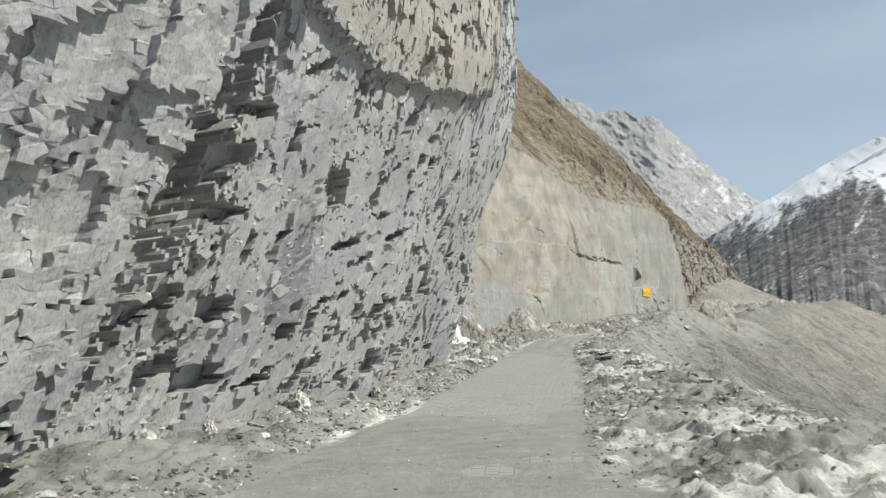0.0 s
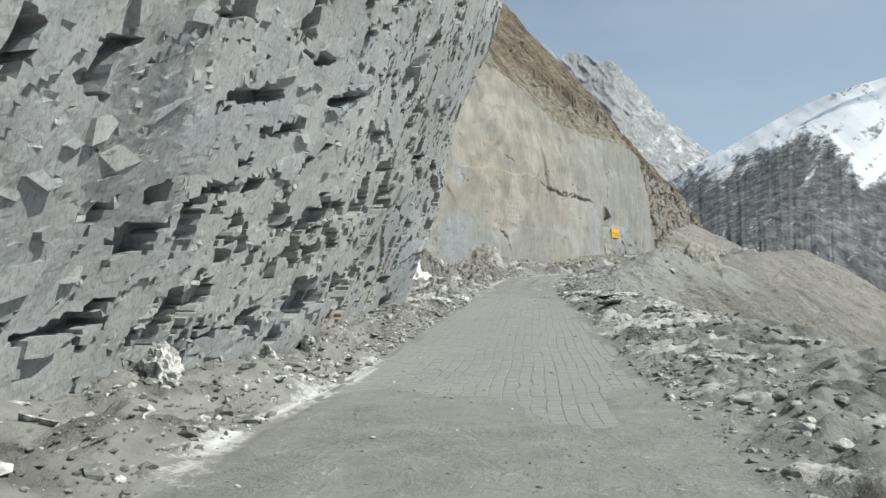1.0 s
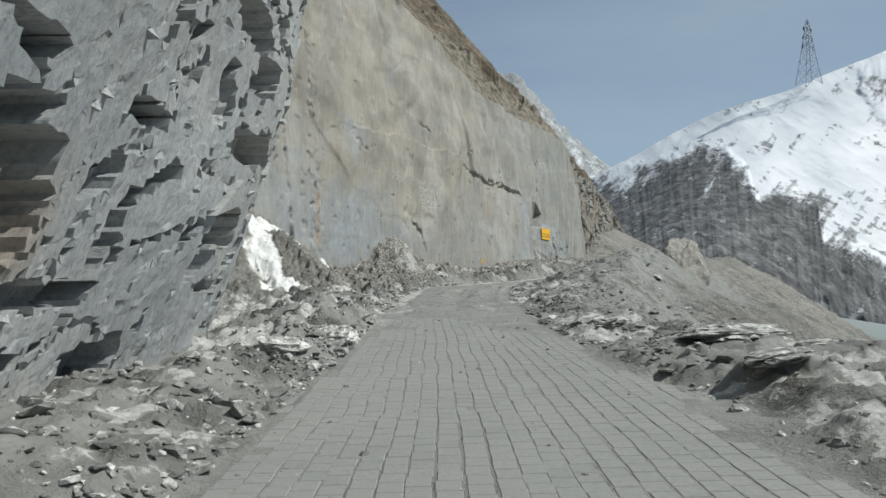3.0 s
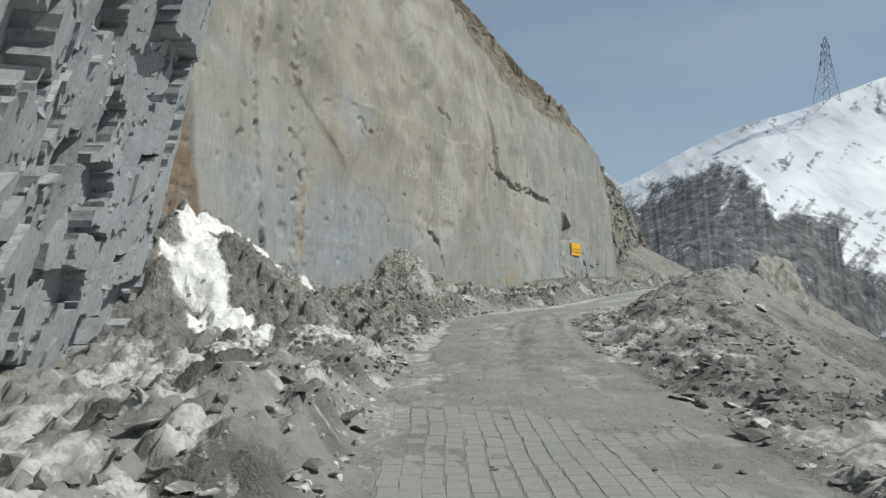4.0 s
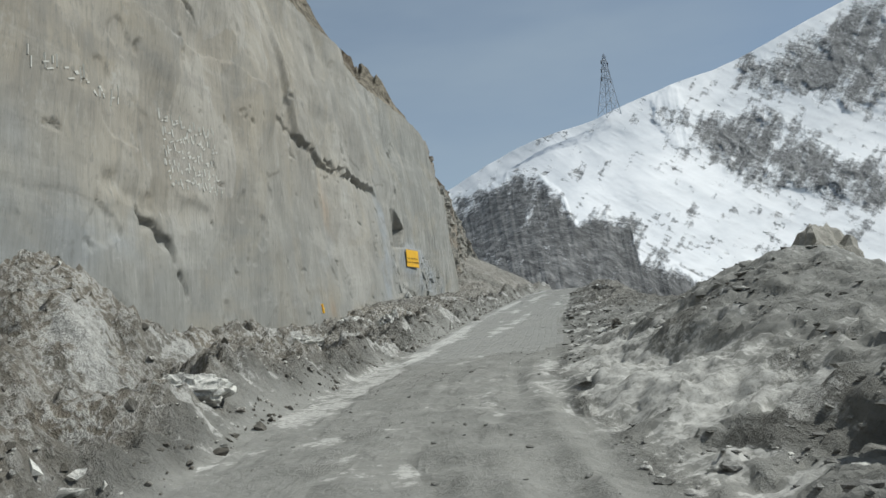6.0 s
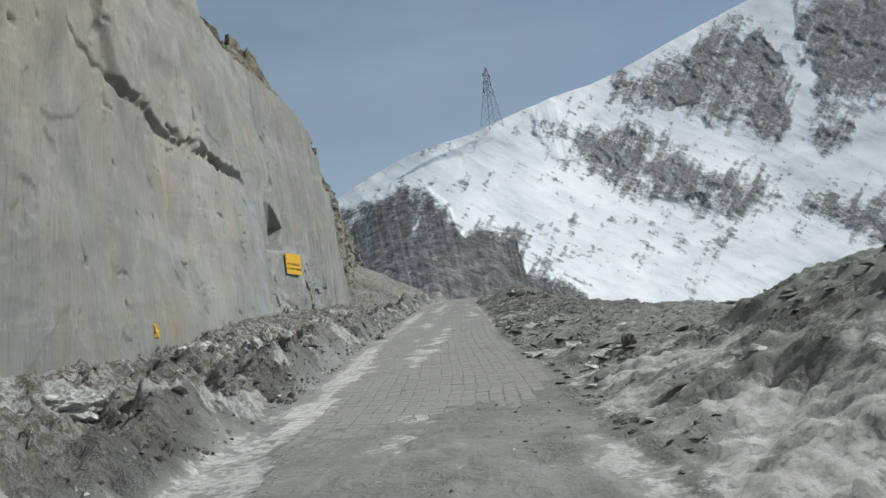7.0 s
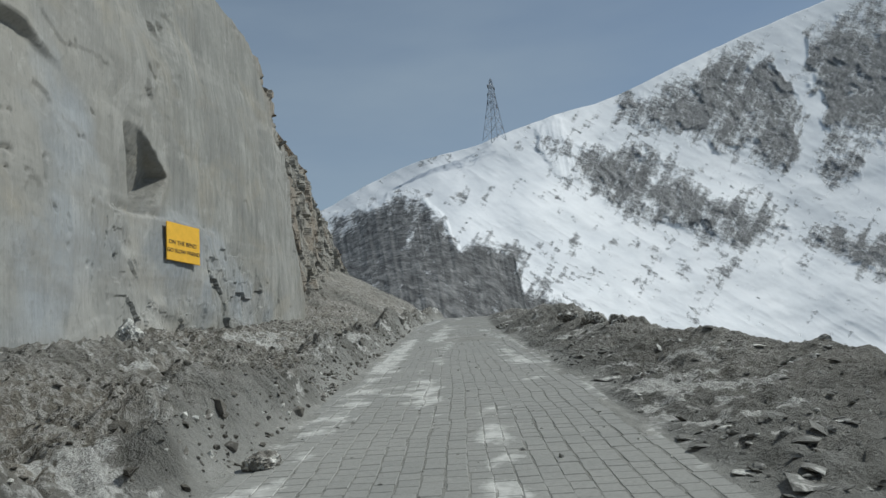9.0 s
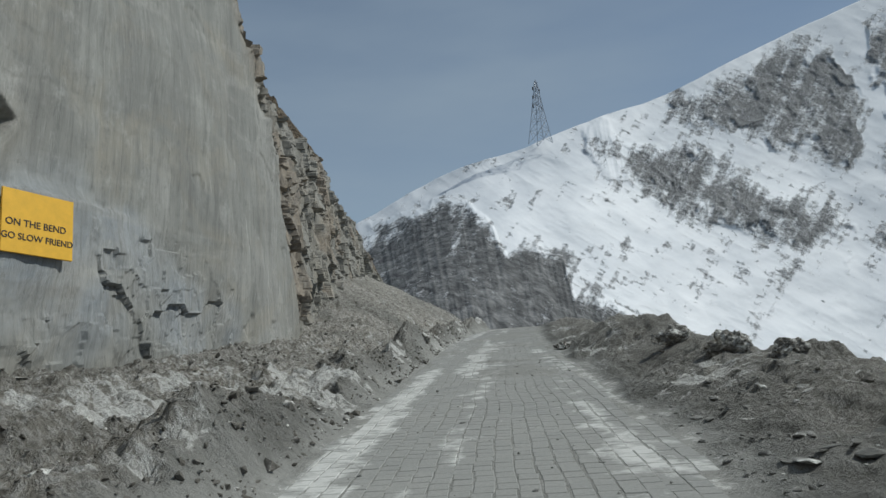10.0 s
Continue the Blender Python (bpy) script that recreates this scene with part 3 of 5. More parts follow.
# dark pockets in the first face: from, to, top, bottom along the road and up, and how far the bottom leans along
POCKETS = [(11.25, 12.45, 5.13, 4.71, 0.1), (11.46, 12.76, 4.23, 3.81, 0.2), (11.97, 13.07, 2.82, 2.34, 0.3), (12.18, 13.38, 1.71, 1.24, 0.2), (13.72, 14.82, 1.3, 1.12, 0.1),
           (12.99, 13.24, 3.81, 3.18, -0.2), (14.22, 14.42, 2.54, 2.12, -0.1), (15.77, 16.02, 2.84, 2.65, 0.1), (18.23, 19.12, 2.83, 2.62, 0.2), (19.14, 20.34, 2.69, 2.5, 0.1),
           (21.37, 22.27, 1.63, 1.19, -0.2), (21.87, 22.37, 1.18, 0.71, -0.3), (25.06, 27.26, 1.37, 1.07, -0.3), (28.84, 29.24, 1.99, 1.1, -0.5), (28.64, 29.14, 6.3, 5.78, 0.1),
           (30.79, 31.19, 5.51, 5.15, 0.0), (21.07, 22.27, 3.71, 3.39, -0.2), (19.24, 20.54, 4.15, 3.86, 0.2), (19.95, 20.35, 2.39, 2.15, 0.0), (19.24, 19.84, 1.38, 0.9, -0.4),
           (24.83, 25.53, 2.57, 1.89, -0.4), (24.43, 25.53, 3.99, 3.73, 0.3), (31.86, 32.56, 3.42, 2.37, -0.4), (34.54, 35.74, 4.52, 3.79, -0.5), (36.24, 36.94, 3.66, 2.93, -0.2),
           (36.64, 37.29, 2.17, 2.0, 0.1), (36.64, 37.34, 5.44, 4.5, 0.2), (34.53, 34.88, 1.36, 1.07, -0.1), (35.54, 35.94, 1.16, 0.89, 0.0), (33.53, 34.03, 5.8, 4.75, -0.4),
           (32.81, 33.31, 2.41, 1.88, -0.2), (22.59, 23.29, 2.33, 1.85, -0.3), (23.19, 23.59, 3.0, 2.74, 0.1), (26.69, 27.49, 2.89, 2.62, -0.2), (27.3, 28.0, 4.51, 4.2, 0.1),
           (16.8, 17.4, 3.77, 3.56, 0.1)]


def cliff_line():
    s = np.arange(-14, 47, 0.05)
    x, y = np.interp(s, CLIFF_S, CLIFF_X), np.interp(s, CLIFF_S, CLIFF_Y)
    x, y = (np.convolve(np.pad(a, 8, "edge"), np.ones(17) / 17, "valid") for a in (x, y))
    gx, gy = np.gradient(x), np.gradient(y)
    n = np.hypot(gx, gy)
    return s, x, y, gy / n, -gx / n


CLIFF = cliff_line()


def near_point(S, H, out):
    """A place on the first face, which hangs over towards the road."""
    fx, fy, nx, ny = (np.interp(S, CLIFF[0], CLIFF[k]) for k in (1, 2, 3, 4))
    lean = np.interp(S, [-14, 0, 11, 16, 20, 31, 34, 38.3, 41, 47], [0.1, 0.2, 0.36, 0.34, 0.38, 0.4, 0.33, 0.28, 0.15, 0.0])
    up = np.maximum(H, 0)
    reach = lean * np.where(up < 8, up, 8 + 2 * (1 - np.exp(-(up - 8) / 2))) + 0 * S
    return np.stack([fx + nx * (reach + out), fy + ny * (reach + out), H + 0.05], -1)


def turned(S, H, degrees):
    c, d = math.cos(radians(degrees)), math.sin(radians(degrees))
    return S * c + H * d, H * c - S * d


def near_face(S, H):
    """The first cliff: how far each place stands out, the tone of its plates, the rust on them, and how far it is to the edges of plates and pockets."""
    w1, w2 = 0.28 * fbm(S * 1.1, H * 1.1, 3, 70), 0.22 * fbm(S * 1.1, H * 1.1, 3, 75)
    f1, f2 = w1 + 0.05 * fbm(S * 5, H * 5, 2, 71), w2 + 0.05 * fbm(S * 5, H * 5, 2, 76)
    a, b = turned(S + f1, H + f2, 62)
    calm = smooth(30.6, 31.8, S)
    busy = smooth(14.6, 16.0, S) * (1 - calm)
    b1, o1, g1 = blocks(a / 1.7, b / 0.95, 101, 0.25, 0.5, 0.1)
    b2, o2, g2 = blocks(a / 0.62, b / 0.36, 131, 0.35, 0.5, 0.2)
    b3, o3, g3 = blocks(a / 0.27, b / 0.15, 135, 0.5, 0.6)
    patchy = smooth(-0.35, 0.4, fbm(S * 0.5, H * 0.5, 3, 90))
    out = 0.3 * fbm(S * 0.16, H * 0.16, 3, 80) + (0.11 - 0.03 * busy - 0.03 * calm) * b1 + (0.022 + 0.022 * busy * patchy - 0.008 * calm) * b2
    out = out + (0.006 + 0.008 * busy * patchy - 0.003 * calm) * b3
    torn = smooth(13.2, 11.8, S) + 0.6 * smooth(5.5, 7.0, H) * smooth(20, 17, S)
    r1, _, _ = blocks((S - 0.5 * H + f1) / 0.7, (H + 0.8 * S + f2) / 1.7, 105, 0.5, 0.6, 0.3)
    r2, _, _ = blocks((S - 0.5 * H + f1) / 0.22, (H + 0.8 * S + f2) / 0.6, 107, 0.5, 0.6, 0.3)
    out = out + torn * (0.16 * r1 + 0.02 * r2)
    # thin leaves of slate standing almost upright
    leaf = vnoise((S - 0.12 * H + w1) * 4.0, H * 0.7, 82)
    out = out + leaf * (0.006 + 0.012 * smooth(16, 13, S))
    # a heap of ledges one over another
    step = (H + 0.1 * S + 0.5 * w1 + 0.1 * o2) / (0.24 + 0.05 * w2)
    stack = smooth(14.0, 14.15, S + 0.5 * w1) * smooth(15.5, 15.2, S + w2) * smooth(2.2, 2.4, H) * smooth(4.7, 4.4, H)
    out = out + stack * (0.06 * (step - np.floor(step)) - 0.03)
    # the buttress before the first gully
    edge = np.interp(H, [0, 1.8, 3.2, 5, 7, 9], [8.6, 9.2, 9.6, 10.4, 11.6, 13.0]) + 0.5 * w1 + 0.12 * b2
    out = out + 1.4 * smooth(0.0, 0.12, edge - S) * smooth(0.2, 1.2, H)
    # the tan slab that juts out high up
    brow = np.interp(S, [12.5, 14, 18, 20, 26], [7.6, 7.0, 7.4, 8.0, 9.8]) + 0.4 * w2
    jut = smooth(0, 0.1, H - brow) * smooth(12.6, 12.9, S + w1) * smooth(25, 23, S)
    out = out + jut * 0.25
    # pockets where blocks have fallen out, and cracks
    deep, hollow = np.zeros(S.shape), np.full(S.shape, -9.0)
    rng = np.random.default_rng(44)
    more = []
    for s0, s1, count, big in ((11.2, 15, 10, 0.5), (15.5, 22, 45, 0.36), (21, 31, 70, 0.42), (31, 38.3, 55, 0.5)):
        for _ in range(count):
            y0, top, wide = rng.uniform(s0, s1), rng.uniform(0.6, 5.8), big * math.exp(rng.normal(0, 0.45))
            more.append((y0, y0 + wide, top, top - wide * rng.uniform(0.3, 0.8), rng.normal(-0.15, 0.25)))
    for y0, y1, top, low, slide in POCKETS + more:
        u = S + 0.35 * f1 - slide * (top - H) / (top - low)
        v = H + 0.35 * f2 + 0.12 * (o2 - 0.5)
        inside = np.minimum.reduce([u - y0, y1 - u, top - v, v - low - 0.7 * (top - low) * np.abs((u - y0) / (y1 - y0) - 0.45)])
        hollow = np.maximum(hollow, inside)
    deep = (0.45 - 0.17 * smooth(29, 32, S)) * (hollow > 0)
    ca, cb = turned(S + f1, H + f2, 48)
    _, c1, e1 = blocks(ca / 0.34, cb / 0.15, 181)
    _, c2, e2 = blocks(ca / 0.7, cb / 0.26, 187)
    some = busy * (0.25 + 0.75 * patchy) * smooth(0.4, 0.9, H)
    few = smooth(0.5, 1.0, H) * (1 - busy)
    deep = np.maximum(deep, 0.22 * (c1 < 0.17 * some))
    deep = np.maximum(deep, 0.3 * (c2 < 0.12 * some + 0.03 * few + 0.03 * calm))
    gap = np.interp(H, [0.9, 1.5, 3.0, 5.0, 6.5], [9.9, 10.0, 10.4, 10.9, 11.6])
    wide = np.interp(H, [0.9, 1.3, 3.0, 4.5, 6.5], [0.1, 0.4, 0.8, 1.0, 0.9])
    deep = np.maximum(deep, 1.3 * smooth(0.12, -0.05, np.abs(S + 0.6 * f1 + 0.15 * (o2 - 0.5) - gap) - wide))
    crack = smooth(0.05, 0.015, g1) * (o1 < 0.5)
    out = out - deep - 0.14 * crack * (1 - 0.5 * busy)
    rust = 0.14 * smooth(0.45, 0.9, fbm(S * 0.5, H * 0.5, 4, 99)) * (o2 > 0.5)
    rust = np.maximum.reduce([rust, 0.75 * bump(S, 25.6, 0.35) * bump(H, 1.65, 0.35), 0.6 * bump(S, 21.9, 0.35) * bump(H, 0.5, 0.4), 0.5 * bump(S, 20.8, 0.5) * bump(H, 0.35, 0.4), 0.3 * jut * smooth(0.05, 0.3, H - brow)])
    rust = np.maximum(rust, 0.15 * smooth(13.3, 12.7, S) * bump(H, 4.2, 0.9) * smooth(-0.1, 0.4, fbm(S * 0.9, H * 0.9, 3, 98)))
    tone = np.clip(0.45 * o1 + 0.35 * o2 + 0.2 * o3 + 0.4 * calm - 0.1 * patchy, 0, 1)
    return out * smooth(-0.5, 0.5, H), tone, np.clip(rust, 0, 1), (g2, g1, e1, e2, hollow)


def build_near_cliff():
    """The grey broken face beside the start of the road, with plates of slate that stand out of it."""
    s = np.concatenate([np.arange(-14, 7.5, 0.4), np.arange(7.5, 9.0, 0.12), np.arange(9.0, 40.2, 0.075), np.arange(40.2, 46.9, 0.18)])
    h = np.concatenate([np.arange(-0.7, 6.4, 0.06), np.arange(6.4, 8, 0.1), np.arange(8, 12, 0.2), np.geomspace(12, 24, 16)])
    S, H = np.meshgrid(s, h, indexing="ij")
    rng = np.random.default_rng(12)
    S = S + rng.uniform(-0.3, 0.3, S.shape) * np.gradient(s)[:, None]
    H = H + rng.uniform(-0.3, 0.3, S.shape) * np.gradient(h)[None, :]
    # points near an edge of a plate or a pocket move onto it
    e = 0.004
    here, along, up = near_face(S, H)[3], near_face(S + e, H)[3], near_face(S, H + e)[3]
    room = 0.45 * np.minimum(np.gradient(s)[:, None], np.gradient(h)[None, :] * 1.2)
    dS, dH = np.zeros(S.shape), np.zeros(S.shape)
    for f0, f1, f2 in zip(here, along, up):
        ks, kh = (f1 - f0) / e, (f2 - f0) / e
        n2 = np.maximum(ks * ks + kh * kh, 1e-6)
        go = (np.abs(f0) / np.sqrt(n2) < room) & (n2 > 0.05) & (n2 < 900)
        dS, dH = np.where(go, -f0 * ks / n2, dS), np.where(go, -f0 * kh / n2, dH)
    S, H = S + dS, H + dH
    corner = lambda k: np.stack([k[:-1, :-1], k[1:, :-1], k[1:, 1:], k[:-1, 1:]], -1)
    Sk, Hk = corner(S), corner(H)
    Sc, Hc = Sk.mean(-1), Hk.mean(-1)
    mid, tone, rust, _ = near_face(Sc, Hc)
    gs = (near_face(Sc + e, Hc)[0] - near_face(Sc - e, Hc)[0]) / (2 * e)
    gh = (near_face(Sc, Hc + e)[0] - near_face(Sc, Hc - e)[0]) / (2 * e)
    gs, gh = (np.where(np.abs(k) > 0.8, 0, k) for k in (gs, gh))
    out = mid[..., None] + gs[..., None] * (Sk - Sc[..., None]) + gh[..., None] * (Hk - Hc[..., None])
    # corners that nearly meet are joined, the others stay apart with a step between them
    around = np.full(S.shape + (4,), np.nan)
    around[:-1, :-1, 0], around[1:, :-1, 1], around[1:, 1:, 2], around[:-1, 1:, 3] = out[..., 0], out[..., 1], out[..., 2], out[..., 3]
    close = np.abs(around[..., :, None] - around[..., None, :]) < 0.03
    joined = np.where(close, around[..., None, :], 0).sum(-1) / np.maximum(close.sum(-1), 1)
    out = np.stack([joined[:-1, :-1, 0], joined[1:, :-1, 1], joined[1:, 1:, 2], joined[:-1, 1:, 3]], -1)
    idx = np.arange(out.size).reshape(out.shape)
    walls = np.concatenate([
        np.stack([idx[:-1, :, 1], idx[1:, :, 0], idx[1:, :, 3], idx[:-1, :, 2]], -1).reshape(-1, 4),
        np.stack([idx[:, :-1, 3], idx[:, :-1, 2], idx[:, 1:, 1], idx[:, 1:, 0]], -1).reshape(-1, 4)])
    P = near_point(Sk, Hk, out).reshape(-1, 3)
    _, keep, same = np.unique(np.round(np.stack([Sk, Hk, out], -1).reshape(-1, 3), 5), axis=0, return_index=True, return_inverse=True)
    same = same.ravel()
    quads, walls = same[idx.reshape(-1, 4)], same[walls]
    shut = [walls[:, k] == walls[:, (k + 1) % 4] for k in range(4)]
    ends = sum(k.astype(int) for k in shut)
    thirds = [np.delete(walls[(ends == 1) & shut[k]], k, 1) for k in range(4)]
    quads, thirds = np.concatenate([quads, walls[ends == 0]]), np.concatenate(thirds)
    sides = np.concatenate([np.full(len(quads), 4), np.full(len(thirds), 3)])
    P = P[keep]
    me = bpy.data.meshes.new("cliff_1")
    me.vertices.add(len(P))
    me.vertices.foreach_set("co", P.astype(np.float32).ravel())
    me.loops.add(int(sides.sum()))
    me.loops.foreach_set("vertex_index", np.concatenate([quads.ravel(), thirds.ravel()]).astype(np.int32))
    me.polygons.add(len(sides))
    me.polygons.foreach_set("loop_start", (np.cumsum(sides) - sides).astype(np.int32))
    me.polygons.foreach_set("use_smooth", np.zeros(len(sides), dtype=bool))
    me.update(calc_edges=True)
    me.attributes.new("along", "FLOAT_VECTOR", "POINT").data.foreach_set("vector", np.stack([Sk, Hk, out], -1).reshape(-1, 3)[keep].astype(np.float32).ravel())
    for key, value in (("facet", tone), ("rust", rust)):
        me.attributes.new(key, "FLOAT", "POINT").data.foreach_set("value", np.repeat(value.ravel(), 4)[keep].astype(np.float32))
    me.materials.append(SLATE)
    ob = new("cliff_1", me)
    tagged(ob, "overhanging grey slate cliff broken into jagged plates and pockets", "cliff", kind="structure")
    rng = np.random.default_rng(5)
    for _ in range(170):
        S0 = rng.choice([rng.uniform(11, 16), rng.uniform(15.5, 31), rng.uniform(15.5, 31), rng.uniform(31, 38)])
        H0 = rng.uniform(0.4, 5.5)
        big = 0.5 * math.exp(rng.normal(0, 0.45)) * (0.42 if 15.5 < S0 < 31 else 0.75)
        m = int(rng.integers(4, 7))
        ang = np.sort(rng.uniform(0, 6.28, m)) if m > 4 else np.arange(4) * 1.57 + rng.uniform(-0.3, 0.3, 4)
        e, f = np.cos(ang) * big * 0.6, np.sin(ang) * big * 0.28
        tilt = radians(rng.normal(25, 18))
        ps, ph = S0 + e * math.cos(tilt) - f * math.sin(tilt), H0 + e * math.sin(tilt) + f * math.cos(tilt)
        at = float(near_face(np.array([[S0]]), np.array([[H0]]))[0][0, 0])
        if ph.min() < 0.25:
            continue
        thick = rng.uniform(0.03, 0.085) * (0.7 + big)
        front = at + thick * (1 + 0.9 * (ps - S0) / big * rng.uniform(-1, 1) - 0.8 * (ph - H0) / big * rng.uniform(0, 1))
        V = np.concatenate([near_point(ps, ph, front), near_point(ps, ph, np.full(m, at - 0.35))])
        me = bpy.data.meshes.new("slate_block")
        me.from_pydata(V.tolist(), [], [tuple(range(m))] + [((k + 1) % m, k, k + m, (k + 1) % m + m) for k in range(m)])
        al = np.stack([np.tile(ps, 2), np.tile(ph, 2), np.concatenate([front, front - 0.3])], -1)
        me.attributes.new("along", "FLOAT_VECTOR", "POINT").data.foreach_set("vector", al.astype(np.float32).ravel())
        for key, value in (("facet", rng.uniform(0.1, 0.8)), ("rust", 0.0)):
            me.attributes.new(key, "FLOAT", "POINT").data.foreach_set("value", np.full(2 * m, value, dtype=np.float32))
        me.materials.append(SLATE)
        new("slate_block", me).parent = ob
    return ob


DX, DY = 0.565, 0.825  # the way along the second cliff
NX, NY = 0.825, -0.565  # out of it, towards the road
RIM_S = [20, 40, 56, 67, 78, 84, 89, 95, 105, 113, 122, 130, 138, 146, 154]
RIM_Z = [20, 17, 14.4, 12.4, 12.8, 13.0, 11.8, 10.0, 10.3, 8.6, 8.8, 5.0, 2.2, -0.3, -4]
FOOT_S = [28, 34, 35.8, 37.2, 38.5, 40.5, 43.5, 48, 52, 56, 60, 65, 70, 74, 77, 82, 86, 89, 90.5, 95, 104, 113, 120, 154]
FOOT_O = [-27, -25, -22.8, -21.85, -22.1, -22.6, -22.9, -22.9, -23.2, -23.1, -23.7, -24.1, -24.0, -24.3, -24.55, -24.4, -23.9, -23.5, -24.3, -24.6, -25.0, -26.0, -26.5, -27]


def rise(S):
    w = 2.5
    return sum(np.interp(S + k * w, RIM_S, RIM_Z) for k in (-1, -0.5, 0, 0.5, 1)) / 5


def groove(S, H, pts, width, depth):
    """A crack along a few points on the face."""
    best = np.full(S.shape, 9.0)
    wob = 0.1 * np.sin(S * 3.1 + 2.0 * H) * np.sin(H * 4.3 - S) + 0.05 * np.sin(S * 9.7 - 5.0 * H)
    for (a, b), (c, d) in zip(pts[:-1], pts[1:]):
        k = np.clip(((S - a) * (c - a) + (H - b) * (d - b)) / ((c - a) ** 2 + (d - b) ** 2), 0, 1)
        best = np.minimum(best, np.hypot(S - a - k * (c - a) + wob, H - b - k * (d - b) + wob))
    return -depth * smooth(width * 1.5, 0, best)


def low_zone(S, H):
    """Where the foot of the cliff beyond the crack is rough and broken, but for the flat place of the sign."""
    flat_place = smooth(75.2, 75.7, S) * smooth(79.0, 78.4, S) * smooth(1.6, 1.9, H)
    return smooth(73, 76, S) * smooth(86, 82, S) * smooth(4.6, 3.4, H + 0.12 * (S - 76) + 0.5 * fbm(S * 0.7, H * 0.7, 3, 43)) * (1 - flat_place)


def stria_at(S):
    """How strongly upright lines mark the second cliff."""
    return np.interp(S, [30, 42, 50, 60, 64, 74, 79, 154], [0.25, 0.4, 0.55, 0.5, 0.2, 0.2, 1.0, 1.0])


def far_face(S, H):
    """How far the second cliff stands out, by the way along it and the height."""
    crag = smooth(89.5, 91, S + 0.15 * H)
    off = np.interp(S, FOOT_S, FOOT_O)
    P, Q = S - 0.28 * H + fbm(S * .3, H * .3, 3, 7) * 0.5, H + fbm(S * .3, H * .3, 3, 9) * 0.4
    b1, o1, g1 = blocks(P / 5.0, Q / 6.0, 201, 0.4, 0.35)
    b2, o2, g2 = blocks(P / 1.3, Q / 1.1, 231, 0.6, 0.6)
    b3, o3, g3 = blocks(P / 0.45, Q / 0.5, 251, 0.6, 0.6)
    straight = S - np.interp(S, [70, 80], [0.26, 0.36]) * H
    line = 0.3 + 0.7 * stria_at(S)
    fine = fbm(straight * 2.6, H * 0.2, 4, 27)
    out = (0.07 + 0.21 * crag) * b1 + 0.42 * crag * b2 + 0.05 * fbm(straight * 0.7, H * 0.35, 3, 38) + (0.012 + 0.15 * crag) * b3
    out = out + fbm(straight * 0.4 + 0.1 * H, H * 0.3, 3, 39) * 0.22 * smooth(3.5, 7, H) * smooth(80, 66, S) + fbm(S * 0.14, H * 0.14, 4, 17) * 0.18 + line * (fine * 0.045 + fbm(straight * 7, H * 0.5, 3, 37) * 0.012)
    low = low_zone(S, H)
    out = out + low * (0.12 * b2 + 0.05 * b3 + 0.06 * fbm(S * 1.2, H * 1.2, 3, 44))
    chips = 0.5 * (o3 < 0.025) * smooth(0.05, 0.12, g3) * (1 - crag)
    out = out - 0.08 * chips
    # the raised slab with a crack below it, the stepped block by the sign, smaller ledges
    edge = 6.35 - 0.05 * (S - 65) + 0.12 * fbm(S * 0.8, H * 0.2, 2, 47)
    slab = smooth(60.9, 61.2, S + 0.2 * (H - 8)) * smooth(73.5, 71, S + 0.3 * (H - 6))
    out = out + 0.24 * slab * smooth(-0.1, 0.12, H - edge) * smooth(12, 8, H)
    out = out + groove(S, H, [(65.4, 6.5), (66.6, 6.35), (69, 6.2), (70.5, 6.05)], 0.13, 0.24)
    out = out + groove(S, H, [(59.2, 7.6), (59.9, 6.9), (61.5, 6.45), (63.6, 6.6)], 0.11, 0.1)
    out = out + groove(S, H, [(61.4, 10.0), (61.3, 8.0), (60.6, 7.2)], 0.12, 0.12)
    out = out + groove(S, H, [(50.8, 3.1), (51.2, 2.7), (51.9, 2.4), (52.0, 1.6)], 0.09, 0.18)
    out = out + groove(S, H, [(50.0, 3.5), (51.0, 3.4), (53.0, 3.25)], 0.3, 0.08)
    out = out + groove(S, H, [(53.4, 8.3), (54.6, 8.0)], 0.12, 0.1)
    # the fissures between the first slabs, and the lip that runs down across the face
    one = np.interp(H, [0, 2.0, 2.7, 3.9, 4.6, 5.1, 8], [39.9, 39.93, 39.84, 39.75, 39.92, 40.07, 40.9]) + 0.05 * fbm(H * 2.5, S * 0.3, 3, 48)
    two = np.interp(H, [0, 2.0, 3.4, 4.4, 5.7, 8], [41.1, 41.25, 41.7, 41.66, 41.8, 42.4]) + 0.07 * fbm(H * 2.0, S * 0.3, 3, 49)
    torn = smooth(0, 0.06, S - two) * smooth(0.85, 0.75, S - two + 0.2 * fbm(S * 2, H * 2, 2, 50))
    c1, _, _ = blocks(S / 0.3, H / 0.26, 281, 0.6, 0.6)
    out = out + 0.12 * smooth(-0.03, 0.03, S - one) * smooth(0.03, -0.03, S - two) + torn * (0.09 * c1 + 0.03)
    out = out + 0.1 * bump(S, one, 0.09) * np.maximum(c1, -0.4)
    lip = np.interp(S, [42.5, 43.66, 44.4, 45.2, 46.2, 47.4, 49, 53], [7.0, 5.6, 4.73, 4.28, 4.04, 3.3, 3.2, 3.1]) + 0.1 * fbm(S * 2, H * 0.4, 3, 51)
    out = out + 0.022 * smooth(-0.03, 0.03, H - lip) * smooth(7.5, 5.0, H) * smooth(42.2, 43, S) * smooth(53, 48, S)
    shelf = np.interp(S, [45, 48.7, 51.7, 53.2, 55.8, 59], [6.9, 7.1, 7.36, 7.16, 7.3, 7.14]) + 0.12 * fbm(S * 1.5, H * 0.3, 3, 52)
